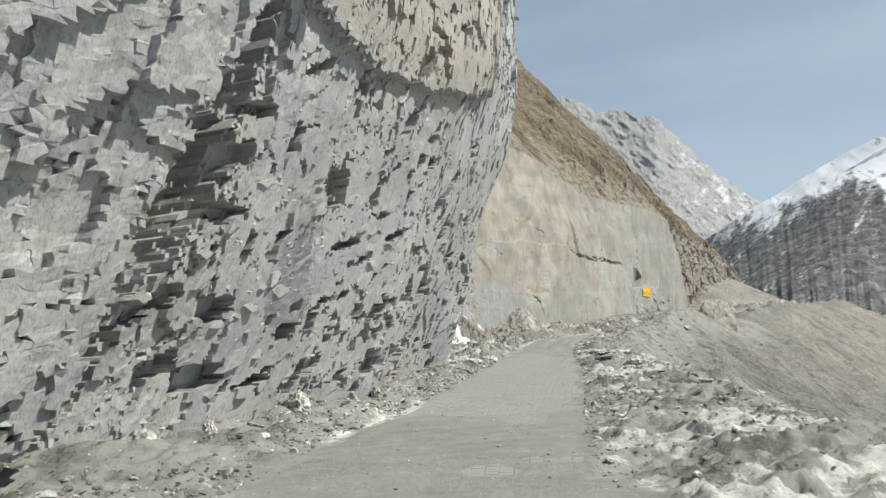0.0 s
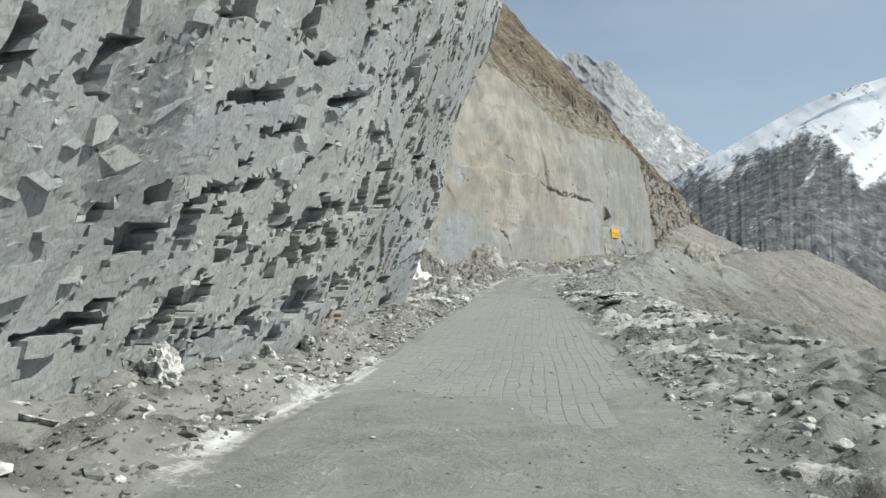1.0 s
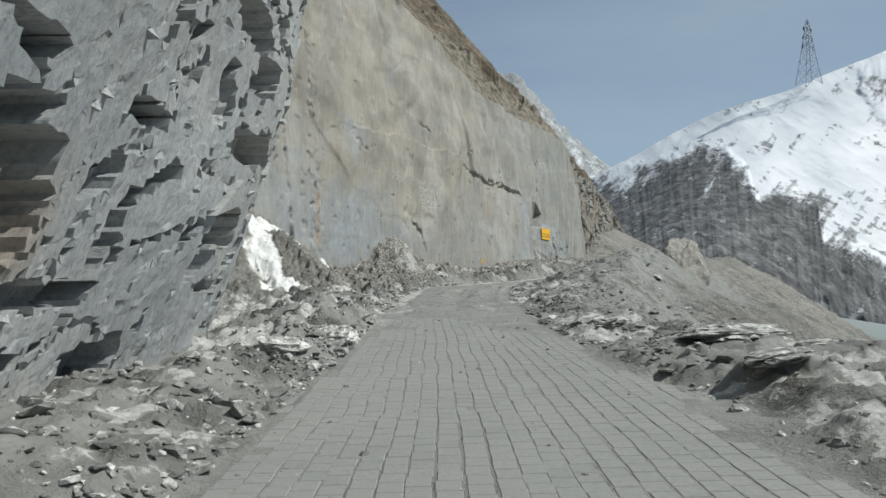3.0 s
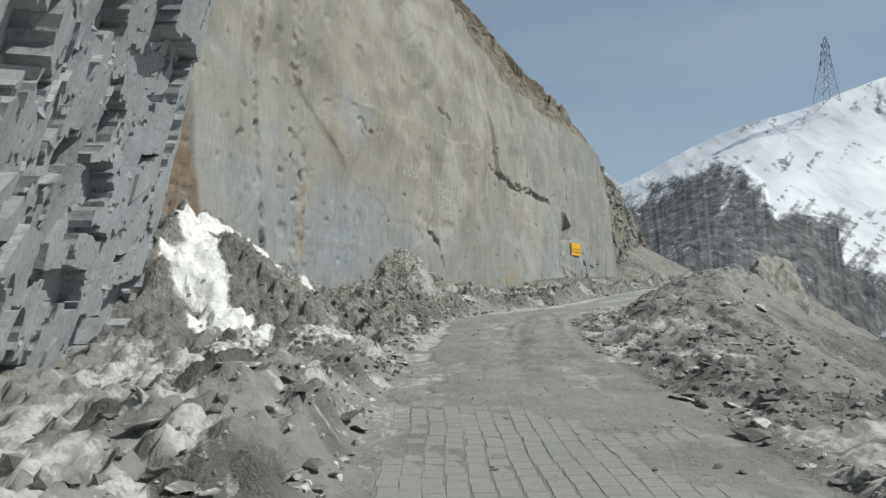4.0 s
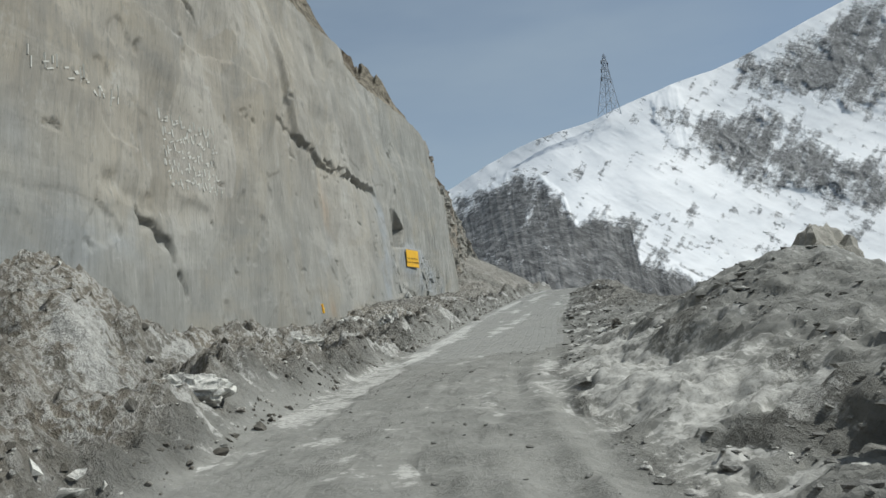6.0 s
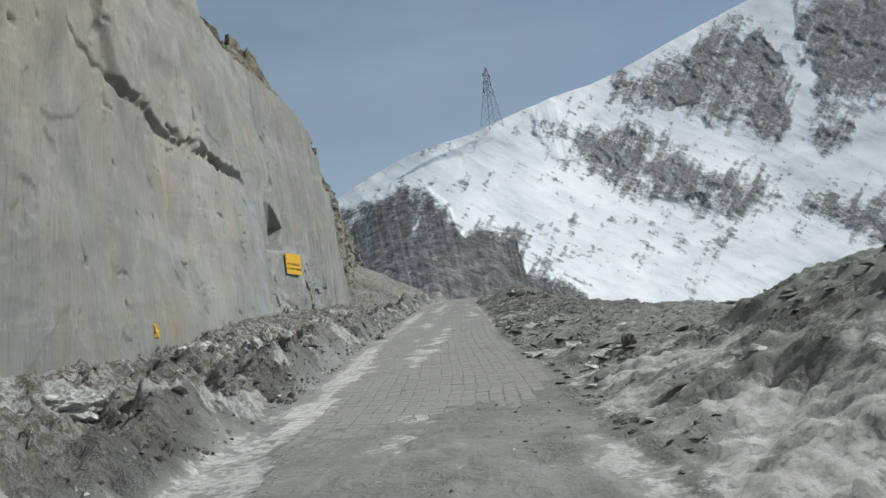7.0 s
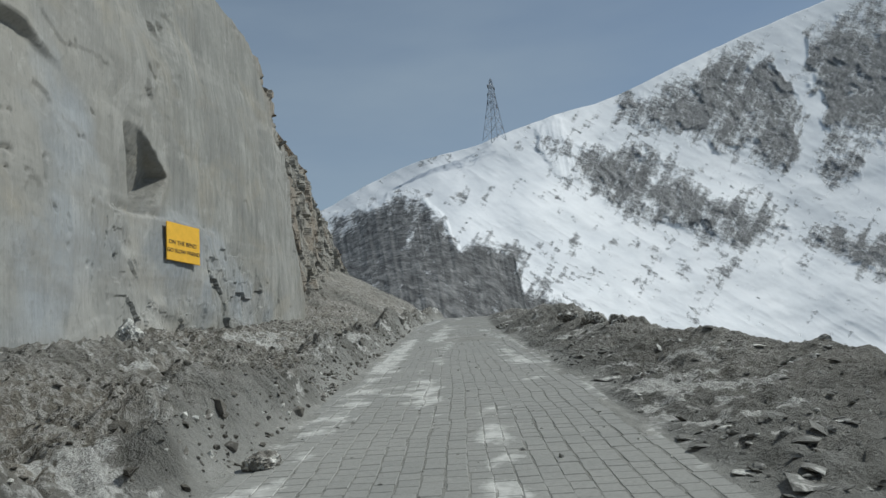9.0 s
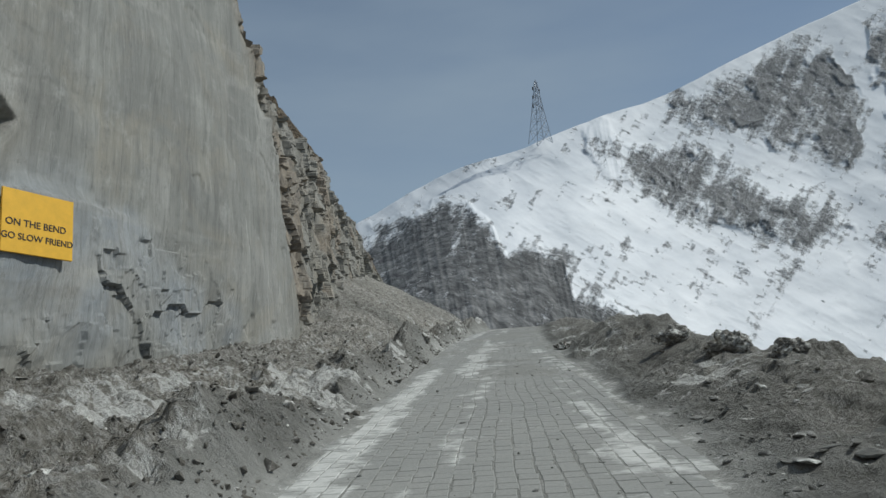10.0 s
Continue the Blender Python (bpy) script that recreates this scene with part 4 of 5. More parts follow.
    out = out - 0.14 * smooth(-0.03, 0.04, H - shelf) * smooth(9.5, 8, H) * smooth(45, 46.5, S) * smooth(59.5, 58.5, S)
    for way, wide, deep in (([(41.5, 3.36), (41.93, 3.47)], 0.07, 0.3), ([(38.9, 4.65), (39.3, 4.74)], 0.06, 0.25), ([(39.3, 3.57), (39.52, 3.57)], 0.04, 0.15), ([(38.6, 2.2), (38.84, 2.43)], 0.03, 0.12),
                            ([(42.09, 4.08), (42.18, 3.95)], 0.06, 0.2), ([(41.6, 4.5), (41.66, 4.15)], 0.06, 0.22), ([(45.56, 6.39), (46.1, 6.2), (46.56, 6.05)], 0.06, 0.12), ([(46.8, 3.18), (46.96, 2.86), (47.27, 3.08)], 0.05, 0.1),
                            ([(47.27, 3.08), (47.25, 2.54), (46.89, 1.86)], 0.05, 0.1), ([(61.4, 3.6), (62.4, 3.85)], 0.05, 0.12), ([(64.4, 2.95), (64.45, 2.68), (64.5, 2.43)], 0.07, 0.2), ([(64.3, 2.75), (64.7, 2.6)], 0.05, 0.15),
                            ([(57.7, 2.55), (57.95, 2.38)], 0.05, 0.15), ([(66.4, 7.6), (66.9, 7.9)], 0.05, 0.12), ([(67.4, 7.5), (67.4, 7.2)], 0.07, 0.15), ([(65.3, 2.06), (65.8, 2.07)], 0.04, 0.1)):
        out = out + groove(S, H, way, wide, deep)
    scar = smooth(0.55, 0.3, np.abs(S - 77.0 - 0.95 * (H - 6.7)) + 0.25 * fbm(S, H, 3, 53)) * smooth(6.2, 6.6, H) * smooth(11, 10, H)
    out = out + scar * (0.12 * blocks(S / 0.5, H / 0.4, 285, 0.6, 0.6)[0] - 0.05)
    for a, b in ((37.6, 5.95), (38.6, 5.65), (38.5, 4.95), (38.2, 4.0), (40.9, 3.6), (39.6, 5.5)):
        out = out + groove(S, H, [(a - 0.2, b), (a + 0.2, b - 0.03)], 0.05, 0.09)
    rng = np.random.default_rng(77)
    for _ in range(110):
        a, b, size = rng.uniform(36.5, 75), rng.uniform(0.8, 7.5), rng.uniform(0.12, 0.4)
        steep = rng.random() < 0.45
        end = (a + 0.3 * size, b + 1.4 * size) if steep else (a + size, b - 0.12 * size)
        out = out + groove(S, H, [(a, b), end], rng.uniform(0.035, 0.06), 0.11)
    for a in (39.2, 41.1, 42.6):
        for b in rng.uniform(1.0, 7.0, 6):
            out = out + groove(S, H, [(a + 0.26 * (b - 4), b), (a + 0.26 * (b - 4) + rng.uniform(0.1, 0.3), b - 0.05)], 0.04, 0.06)
    notch = 76.3 + 1.1 * np.maximum(1 - np.abs(H - 4.72) / 1.0, 0) + 0.05 * fine
    kite = smooth(-0.05, 0.05, S - 75.7) * smooth(0.05, -0.05, S - notch) * smooth(3.7, 3.78, H) * smooth(5.76, 5.68, H)
    out = out + 0.42 * smooth(74.8, 77.0, S) * smooth(10.5, 7.0, H) * smooth(89, 80, S) - 1.0 * kite * (5.75 - H) / 2
    out = out + 0.33 * (S - 77.1) * bump(S, 77.1, 1.3) * smooth(4.0, 3.6, H)
    out = out + 0.10 * smooth(74, 75, S) * smooth(3.72, 3.62, H) * smooth(81, 79, S)
    lean = -0.085 * H - 0.003 * H ** 2
    return off + lean + out, out, crag, P, Q


def build_far_cliff():
    s = np.concatenate([np.arange(28, 33, 0.12), np.arange(33, 86, 0.05), np.arange(86, 92, 0.08), np.arange(92, 130, 0.14), np.arange(130, 154, 0.4)])
    v = np.concatenate([np.linspace(-0.07, 0.6, 190), np.linspace(0.606, 1, 60)])
    S, V = np.meshgrid(s, v, indexing="ij")
    H = np.where(V < 0, V * 14, V * np.maximum(rise(S), 0.2))
    o, out, crag, P, Q = far_face(S, H)
    blue = smooth(0.05, 0.75, fbm(S * 0.22, H * 0.3, 4, 33) - 0.3 + 0.75 * bump(S, 44.5, 3.5) * bump(H, 3.2, 1.6) + 0.6 * bump(S, 69, 7) * bump(H, 2.6, 2.0) + 0.7 * bump(S, 80, 4) * bump(H, 1.8, 1.5) - 0.05 * H) * 0.85
    rust = np.maximum(0.7 * smooth(36.1, 36.4, S + 0.3 * fbm(S, H * 0.9, 3, 34)) * smooth(37.1, 36.9, S + 0.3 * fbm(S, H * 0.9, 3, 34)) * smooth(4.8, 4.2, H + 0.4 * fbm(S * 2, H, 3, 55)), 0.45 * bump(S, 64.4, 0.5) * bump(H, 4.6, 0.8))
    wob = 0.25 * fbm(S * 1.6, H * 0.7, 4, 54)
    first = smooth(39.9, 40.1, S + 0.3 * wob) * smooth(41.6, 41.4, S + 0.3 * wob) * smooth(5.6, 5.0, H + wob)
    pool = smooth(43.2, 43.7, S + wob) * smooth(45.1, 44.6, S + wob) * smooth(4.2, 3.7, H + wob)
    blue = np.maximum.reduce([blue, 0.6 * first, 0.95 * pool])
    rust = np.maximum.reduce([rust, 0.6 * bump(S, 41.55 + 0.2 * H, 0.12) * smooth(1.5, 2.0, H) * smooth(4.2, 3.6, H), 0.4 * bump(S, 62.2, 0.4) * bump(H, 1.0, 0.3)])
    rust = np.maximum(rust, crag * 0.5 * smooth(0.1, 0.7, fbm(S * 0.3, H * 0.3, 3, 35)))
    _, big, _ = blocks(P / 2.6, Q / 3.4, 261)
    _, small, _ = blocks(P / 0.9, Q / 1.3, 271)
    plate = np.clip(0.6 * big + 0.4 * small, 0, 1)
    warm = smooth(1.2, 5.0, H + 1.8 * fbm(S * 0.15, H * 0.15, 3, 36)) * np.interp(S, [60, 66, 80], [1, 0.6, 0])
    warm = warm * (0.25 + 0.75 * smooth(36.5, 40, S))
    above = H - np.interp(S, [42.5, 43.66, 44.4, 45.2, 46.2, 47.4, 49, 53], [7.0, 5.6, 4.73, 4.28, 4.04, 3.3, 3.2, 3.1])
    warm = np.where(S < 56, warm * (0.45 + 0.55 * smooth(-0.1, 0.1, above)), warm)
    ob = sheet("cliff_2", DX * S + NX * o, DY * S + NY * o, H + 0.3, SLAB, True,
               {"along": np.stack([S - np.interp(S, [70, 80], [0.26, 0.36]) * H, H, out], -1), "blue": blue, "rust": rust, "warm": warm, "crag": crag, "stria": stria_at(S), "plate": plate})
    ob.data.polygons.foreach_set("use_smooth", ((crag + low_zone(S, H))[:-1, :-1] < 0.3).ravel())
    return tagged(ob, "smooth tan and blue-grey slate cliff with streaks and cracks", "cliff", kind="structure")


def build_hillside():
    """The brown slope over the second cliff."""
    s = np.concatenate([np.arange(24, 60, 0.6), np.arange(60, 154, 0.35)])
    v = np.concatenate([np.linspace(0, 0.25, 70), np.linspace(0.255, 1, 110)])
    S, V = np.meshgrid(s, v, indexing="ij")
    base = rise(S) + 0.3
    deep = np.interp(S, [24, 40, 70, 100, 120, 135, 154], [85, 78, 60, 36, 42, 26, 8])
    back = V * deep
    edge, _, _, _, _ = far_face(S, rise(S))
    on = smooth(0, 1.5, back)
    b2, _, _ = blocks(S / 2.2, back / 2.0, 401, 0.6, 0.6)
    b3, _, _ = blocks(S / 0.8, back / 0.8, 411, 0.6, 0.6)
    rocky = smooth(-0.1, 0.5, fbm(S * 0.08, back * 0.1, 3, 57) + 0.5 * bump(back, 2, 3))
    Z = base + back * 1.2 + on * (fbm(S * 0.12, back * 0.12, 5, 51) * 1.0 + rocky * (0.8 * b2 + 0.3 * b3) + 0.14 * b3) - 0.1
    o = edge - back
    tan = smooth(5.0, 2.5, back + 3.5 * fbm(S * 0.25, back * 0.25, 4, 58)) * smooth(92, 84, S)
    ob = sheet("hillside", DX * S + NX * o, DY * S + NY * o, Z, BROWN, True, {"tan": tan})
    return tagged(ob, "brown scree hillside above the cliff", "hillside", kind="structure")


build_near_cliff()
build_far_cliff()
build_hillside()


# ---- mountains ----
MX, MY = 14.0, 50.0


def soften(rows, width=25):
    """Evens out kinks along the first axis."""
    col = np.convolve(np.pad(rows[:, 0], width, "edge"), np.ones(2 * width + 1) / (2 * width + 1), "valid")
    return np.broadcast_to(col[:, None], rows.shape)


def build_snow_mountain():
    """The snowy mountain over the valley: its crest rises away to the right, with rock bands."""
    a = np.concatenate([np.arange(12, 68, 0.075), np.arange(68, 110, 0.3)])
    f = np.concatenate([np.linspace(0, 1, 330), np.linspace(1.02, 1.8, 14)])
    A, F = np.meshgrid(a, f, indexing="ij")
    crest = np.interp(A, [12, 20, 24, 27, 30.6, 33, 37.4, 39.2, 42.5, 47, 49.3, 51.4, 54, 57, 60, 63, 75, 110],
                      [1, 4.5, 6.8, 8.0, 10.1, 10.8, 11.6, 12.1, 13.3, 13.9, 14.5, 15.4, 16.2, 17.0, 17.8, 18.4, 20, 20])
    foot = np.interp(A, [12, 30, 45, 56, 64, 110], [-4, -4, -6, -8, -11, -12])
    crest, foot = soften(crest, 40), soften(foot, 60)
    E = foot + (crest - foot) * np.minimum(F, 1)
    near = np.interp(A, [12, 24, 30, 38, 46, 65, 110], [270, 235, 215, 245, 290, 400, 500])
    far = np.interp(A, [12, 24, 39, 50, 65, 110], [450, 425, 410, 500, 690, 900])
    near, far = soften(near, 80), soften(far, 80)
    top = np.interp(A, [12, 26, 28.8, 30.6, 33.3, 34.9, 36, 37.4, 40, 40.6, 43, 45, 46], [6, 6.9, 8, 8.8, 8, 6.1, 4.1, 4.9, 3.7, 0.9, 0.2, -1.7, -6])
    wa, we = 0.8 * fbm(A * 0.5, E * 0.6, 4, 62), 0.6 * fbm(A * 0.5, E * 0.6, 4, 65)
    Aw, Ew = A + wa, E + we

    def band(xs, mids, halves):
        m, hw = np.interp(Aw, xs, mids), np.interp(Aw, xs, halves)
        return (hw - np.abs(Ew - m)) / 1.7

    rock = np.maximum.reduce([
        (top - Ew) / 0.8 - 8 * smooth(45, 47, A),
        band([41.5, 43, 46, 50, 54, 58, 59.8, 60.5], [11.4, 11.4, 9.7, 7.8, 5.4, 4.0, 3.8, 3.8], [-0.5, 1.6, 2.1, 2.6, 2.0, 1.4, 0.3, -2]),
        band([48, 49.5, 53, 57, 60.5, 61.5], [13.4, 13.3, 12.9, 12.6, 11.6, 11], [-1, 1.1, 2.0, 3.8, 4.2, -0.5]),
        band([61.8, 63, 70, 80], [12.5, 13, 13, 12], [-0.5, 4, 5, 5]),
        band([62, 63, 64.6, 65], [7.8, 7.8, 7.8, 7.8], [-0.5, 1.2, 1.2, -1]),
        band([58.4, 59, 59.6], [1, 1, 1], [-0.4, 1.0, -0.4]),
        band([59.5, 62, 66, 80], [3.4, 2.4, 0.5, 0], [-0.3, 0.9, 1.6, 2]),
    ])
    rock = np.clip(rock, -0.8, 1.05)
    # a few rocks that show through the snow, and fluted gullies down the buttress
    drift = fbm(A * 1.6 - E * 1.1, E * 0.35 + A * 0.3, 3, 68)
    flutes = ridged(A * 1.3 + 0.12 * E, E * 0.07, 3, 63)
    craggy = smooth(-0.2, 0.5, rock)
    cliff = smooth(47, 44, A) * smooth(-0.2, 0.6, rock)
    bend = soften(np.interp(A, [12, 36, 48, 110], [1.7, 1.6, 1.15, 1.1]), 90)
    prof = np.minimum(F, 1) ** bend
    D = near + (far - near) * prof
    ribs = ridged(A * 1.1 + 0.55 * E + 0.5 * wa, E * 0.9 - 0.2 * A, 3, 61, 0.55)
    D = D - craggy * (1 - 0.8 * cliff) * (1.5 * ribs + 1.2) - cliff * (1.6 + flutes * 1.0) - fbm(A * 0.22 - E * 0.2, E * 0.3 + A * 0.1, 3, 67, 0.35) * 4 - 0.55 * ridged(A * 0.45 + E * 0.6, E * 0.3 - A * 0.1, 4, 76, 0.5) * (1 - craggy)
    D = np.where(F > 1, D + (F - 1) * 260, D)
    Zt = 1.4 + np.tan(np.radians(E + np.interp(A, [16, 24], [0.0, 0.47]))) * D - np.maximum(F - 1, 0) * 160
    Zt = Zt + smooth(0.93, 1, F) * fbm(A * 0.5, A * 0, 2, 72) * 0.6
    fall = fbm(A * 2.6 - E * 1.7, E * 0.5 + A * 0.4, 3, 69, 0.6)
    grit = fbm(A * 3.4 + E * 4.6, E * 1.1 - A * 0.5, 2, 75, 0.5)
    snow = 0.9 - 0.62 * rock + 0.28 * drift + 0.2 * fall - 0.12 * craggy * ribs - 0.3 * smooth(-0.05, 0.65, grit) * (1 - 0.6 * craggy)
    snow = snow - 0.34 * smooth(0.1, 0.9, fbm(A * 0.35 - 0.2 * E, E * 0.3, 4, 70)) * smooth(9, 2, E) + 0.75 * cliff * smooth(-3.2, 0.2, Ew - top) + 0.25 * cliff * smooth(0.2, 0.9, fbm(A * 0.9, E * 0.25, 3, 74)) - 0.22 * cliff
    ob = sheet("mountain_1", MX + np.sin(np.radians(A)) * D, MY + np.cos(np.radians(A)) * D, Zt, MOUNTAIN, False,
               {"snow": snow, "flute": cliff})
    return tagged(ob, "snow-covered mountain with bare dark rock bands", "mountain", kind="structure")


def build_far_peaks():
    """Jagged grey peaks behind the hillside."""
    a = np.arange(-20, 32, 0.06)
    f = np.concatenate([np.linspace(0, 1, 150), [1.03, 1.1, 1.3]])
    A, F = np.meshgrid(a, f, indexing="ij")
    crest = np.interp(A, [-20, 6, 10, 12.3, 16.7, 18.9, 20.8, 24.3, 32], [16, 17.5, 17.0, 15.9, 14.9, 12.2, 10.2, 7.0, 4])
    body = crest
    crest = crest + (0.32 * ridged(A * 0.9, A * 0, 4, 81) + 0.1 * vnoise(A * 6, A * 0, 83)) * np.interp(A, [-20, 19, 23, 32], [1, 1, 0.2, 0.2]) - 0.3
    E = -2 + (crest + 2) * np.minimum(F, 1)
    rib = ridged(A * 0.9 + 0.8 * E, E * 0.8 - 0.3 * A, 5, 85, 0.6)
    D = 760 + 240 * np.minimum((E + 2) / (body + 2), 1.05) - 2.5 * rib + np.maximum(F - 1, 0) * 500
    Z = 1.4 + np.tan(np.radians(E)) * D - np.maximum(F - 1, 0) * 300
    snow = -0.25 + 0.55 * smooth(17.5, 21, A + 0.25 * (15 - E)) + 0.35 * fbm(A * 1.6 - 0.6 * E, E * 1.3, 5, 87)
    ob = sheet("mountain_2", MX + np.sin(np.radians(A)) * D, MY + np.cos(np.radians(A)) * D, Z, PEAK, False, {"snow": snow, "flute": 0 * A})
    return tagged(ob, "jagged grey peaks with snow in the gullies", "mountain", kind="structure")


build_snow_mountain()
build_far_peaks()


# ---- the pylon on the crest ----
def bar(bm, a, b, r):
    """A square bar from a to b."""
    a, b = Vector(a), Vector(b)
    m = Matrix.Translation((a + b) / 2) @ (b - a).to_track_quat("Z", "Y").to_matrix().to_4x4() @ Matrix.Diagonal((r, r, (b - a).length, 1))
    bmesh.ops.create_cube(bm, size=1.0, matrix=m)


def build_pylon(x, y, z, height, turn):
    top = new("pylon")
    top.matrix_world = pose(x, y, z, 0, 0, turn)
    tagged(top, "grey steel lattice pylon standing on the snowy crest", "pylon")

    def corner(k, h):
        w = (4.2 * (1 - h / height) ** 1.1 + 0.55)
        return (w * (1, -1, -1, 1)[k], w * (1, 1, -1, -1)[k], h)

    levels = [0, 7, 13, 18, 22.5, 26.5, 30, height]
    for k in range(4):
        bm = bmesh.new()
        for a, b in zip(levels[:-1], levels[1:]):
            bar(bm, corner(k, a), corner(k, b), 0.27)
        part("leg", bm, STEEL, top)
        for a, b in zip(levels[:-1], levels[1:]):
            bm = bmesh.new()
            bar(bm, corner(k, a), corner((k + 1) % 4, b), 0.15)
            bar(bm, corner((k + 1) % 4, a), corner(k, b), 0.15)
            bar(bm, corner(k, b), corner((k + 1) % 4, b), 0.15)
            part("bracing", bm, STEEL, top)
    for h, r in ((20.5, 4.6), (25.5, 4.0), (30.5, 3.4)):
        for side in (-1, 1):
            bm = bmesh.new()
            for k in ((0, 3) if side > 0 else (1, 2)):
                bar(bm, corner(k, h), (side * r, 0, h + 0.4), 0.24)
                bar(bm, corner(k, h + 1.6), (side * r, 0, h + 0.4), 0.2)
            arm = part("crossarm", bm, STEEL, top)
            bm = bmesh.new()
            bmesh.ops.create_cone(bm, cap_ends=True, segments=8, radius1=0.28, radius2=0.28, depth=1.8, matrix=Matrix.Translation((side * r, 0, h - 0.6)))
            part("insulator", bm, LETTER, arm, "dark hanging insulator")
    bm = bmesh.new()
    for k in range(4):
        bar(bm, corner(k, height), (0, 0, height + 1.5), 0.22)
    part("peak", bm, STEEL, top)


build_pylon(272.4, 366.5, 91.7, 34.0, 20)


# ---- paving ----
PAVER_LONG, PAVER_WIDE = 0.172, 0.158


def paver_mesh():
    me = bpy.data.meshes.new("paver")
    a, b, c = PAVER_LONG / 2 - 0.0015, PAVER_WIDE / 2 - 0.0045, 0.006
    v = [(-b, -a, -0.05), (b, -a, -0.05), (b, a, -0.05), (-b, a, -0.05), (-b, -a, -0.006), (b, -a, -0.006), (b, a, -0.006), (-b, a, -0.006),
         (-b + c, -a + c, 0), (b - c, -a + c, 0), (b - c, a - c, 0), (-b + c, a - c, 0)]
    f = [(8, 9, 10, 11)] + [(k, (k + 1) % 4, 4 + (k + 1) % 4, 4 + k) for k in range(4)] + [(4 + k, 4 + (k + 1) % 4, 8 + (k + 1) % 4, 8 + k) for k in range(4)]
    me.from_pydata(v, [], f)
    me.materials.append(PAVER)
    return me, np.array(v), f


def build_paving():
    rng = np.random.default_rng(8)
    me, v, f = paver_mesh()
    cells = []
    for col in range(-17, 18):
        u = col * PAVER_WIDE
        start = way_at(4) + (PAVER_LONG / 2 if col % 2 else 0)
        q = np.arange(start, way_at(104), PAVER_LONG)
        cells.append(np.stack([q, u + 0.03 * vnoise(q * 0.5, 0 * q + 0.15 * col, 6) + 0.02 * vnoise(q * 1.9, 0 * q + 0.35 * col, 7)], -1))
    cells = np.concatenate(cells)
    x, y, z, r = on_road(cells[:, 0], cells[:, 1])
    ok = np.abs(cells[:, 1]) < np.interp(r, WIDE_Y, WIDE_U) + 0.12 * np.sin(r * 1.7)
    cells, x, y, z, r = cells[ok], x[ok], y[ok], z[ok], r[ok]
    z = z - 0.012 * np.abs(cells[:, 1]) + rng.normal(0, 0.0013, len(z))
    x2, y2, z2, _ = on_road(cells[:, 0] + 0.2, cells[:, 1])
    ty, tx = (y2 - y) / 0.2, (x2 - x) / 0.2
    rise_q = (on_road(cells[:, 0] + 0.2, cells[:, 1])[2] - on_road(cells[:, 0], cells[:, 1])[2]) / 0.2
    tilt = rng.normal(0, 0.006, (len(z), 2))
    x, y = x + rng.normal(0, 0.004, len(x)), y + rng.normal(0, 0.004, len(y))
    yaw = rng.normal(0, 0.02, len(x))
    tx, ty = tx * np.cos(yaw) - ty * np.sin(yaw), tx * np.sin(yaw) + ty * np.cos(yaw)
    single = (r > 20.4) & (r < 24.2)
    single &= np.cumsum(single) <= 300

    def placed(k):
        long = np.stack([tx[k], ty[k], rise_q[k] + tilt[k, 0]], -1)
        wide = np.stack([ty[k], -tx[k], tilt[k, 1]], -1)
        return long, wide

    rest = ~single
    long, wide = placed(rest)
    V = np.stack([x[rest], y[rest], z[rest]], -1)[:, None, :] + v[None, :, 0:1] * wide[:, None, :] + v[None, :, 1:2] * long[:, None, :]
    V[:, :, 2] += v[None, :, 2]
    white = np.clip(ground(cells[rest, 0][:, None] + v[None, :, 1], cells[rest, 1][:, None] + v[None, :, 0])[3] * 2.6, 0, 0.95)
    road = solids("road", V, f, PAVER, {"snow": white.ravel()})
    tagged(road, "mountain road of dusty grey concrete pavers", "road", kind="structure")
    long, wide = placed(single)
    for k, (px, py, pz) in enumerate(zip(x[single], y[single], z[single])):
        ob = new("paver", me)
        a, b = Vector(wide[k]), Vector(long[k])
        m = Matrix((a, b, a.cross(b).normalized())).transposed().to_4x4()
        m.translation = (px, py, pz)
        ob.matrix_world = m
        ob.parent = road


# ---- rubble ----
def ball(level):
    bm = bmesh.new()
    bmesh.ops.create_icosphere(bm, subdivisions=level, radius=1.0)
    v = np.array([p.co[:] for p in bm.verts])
    f = [tuple(p.index for p in face.verts) for face in bm.faces]
    bm.free()
    return v, f


BALL_1, BALL_2, BALL_3 = ball(1), ball(2), ball(4)


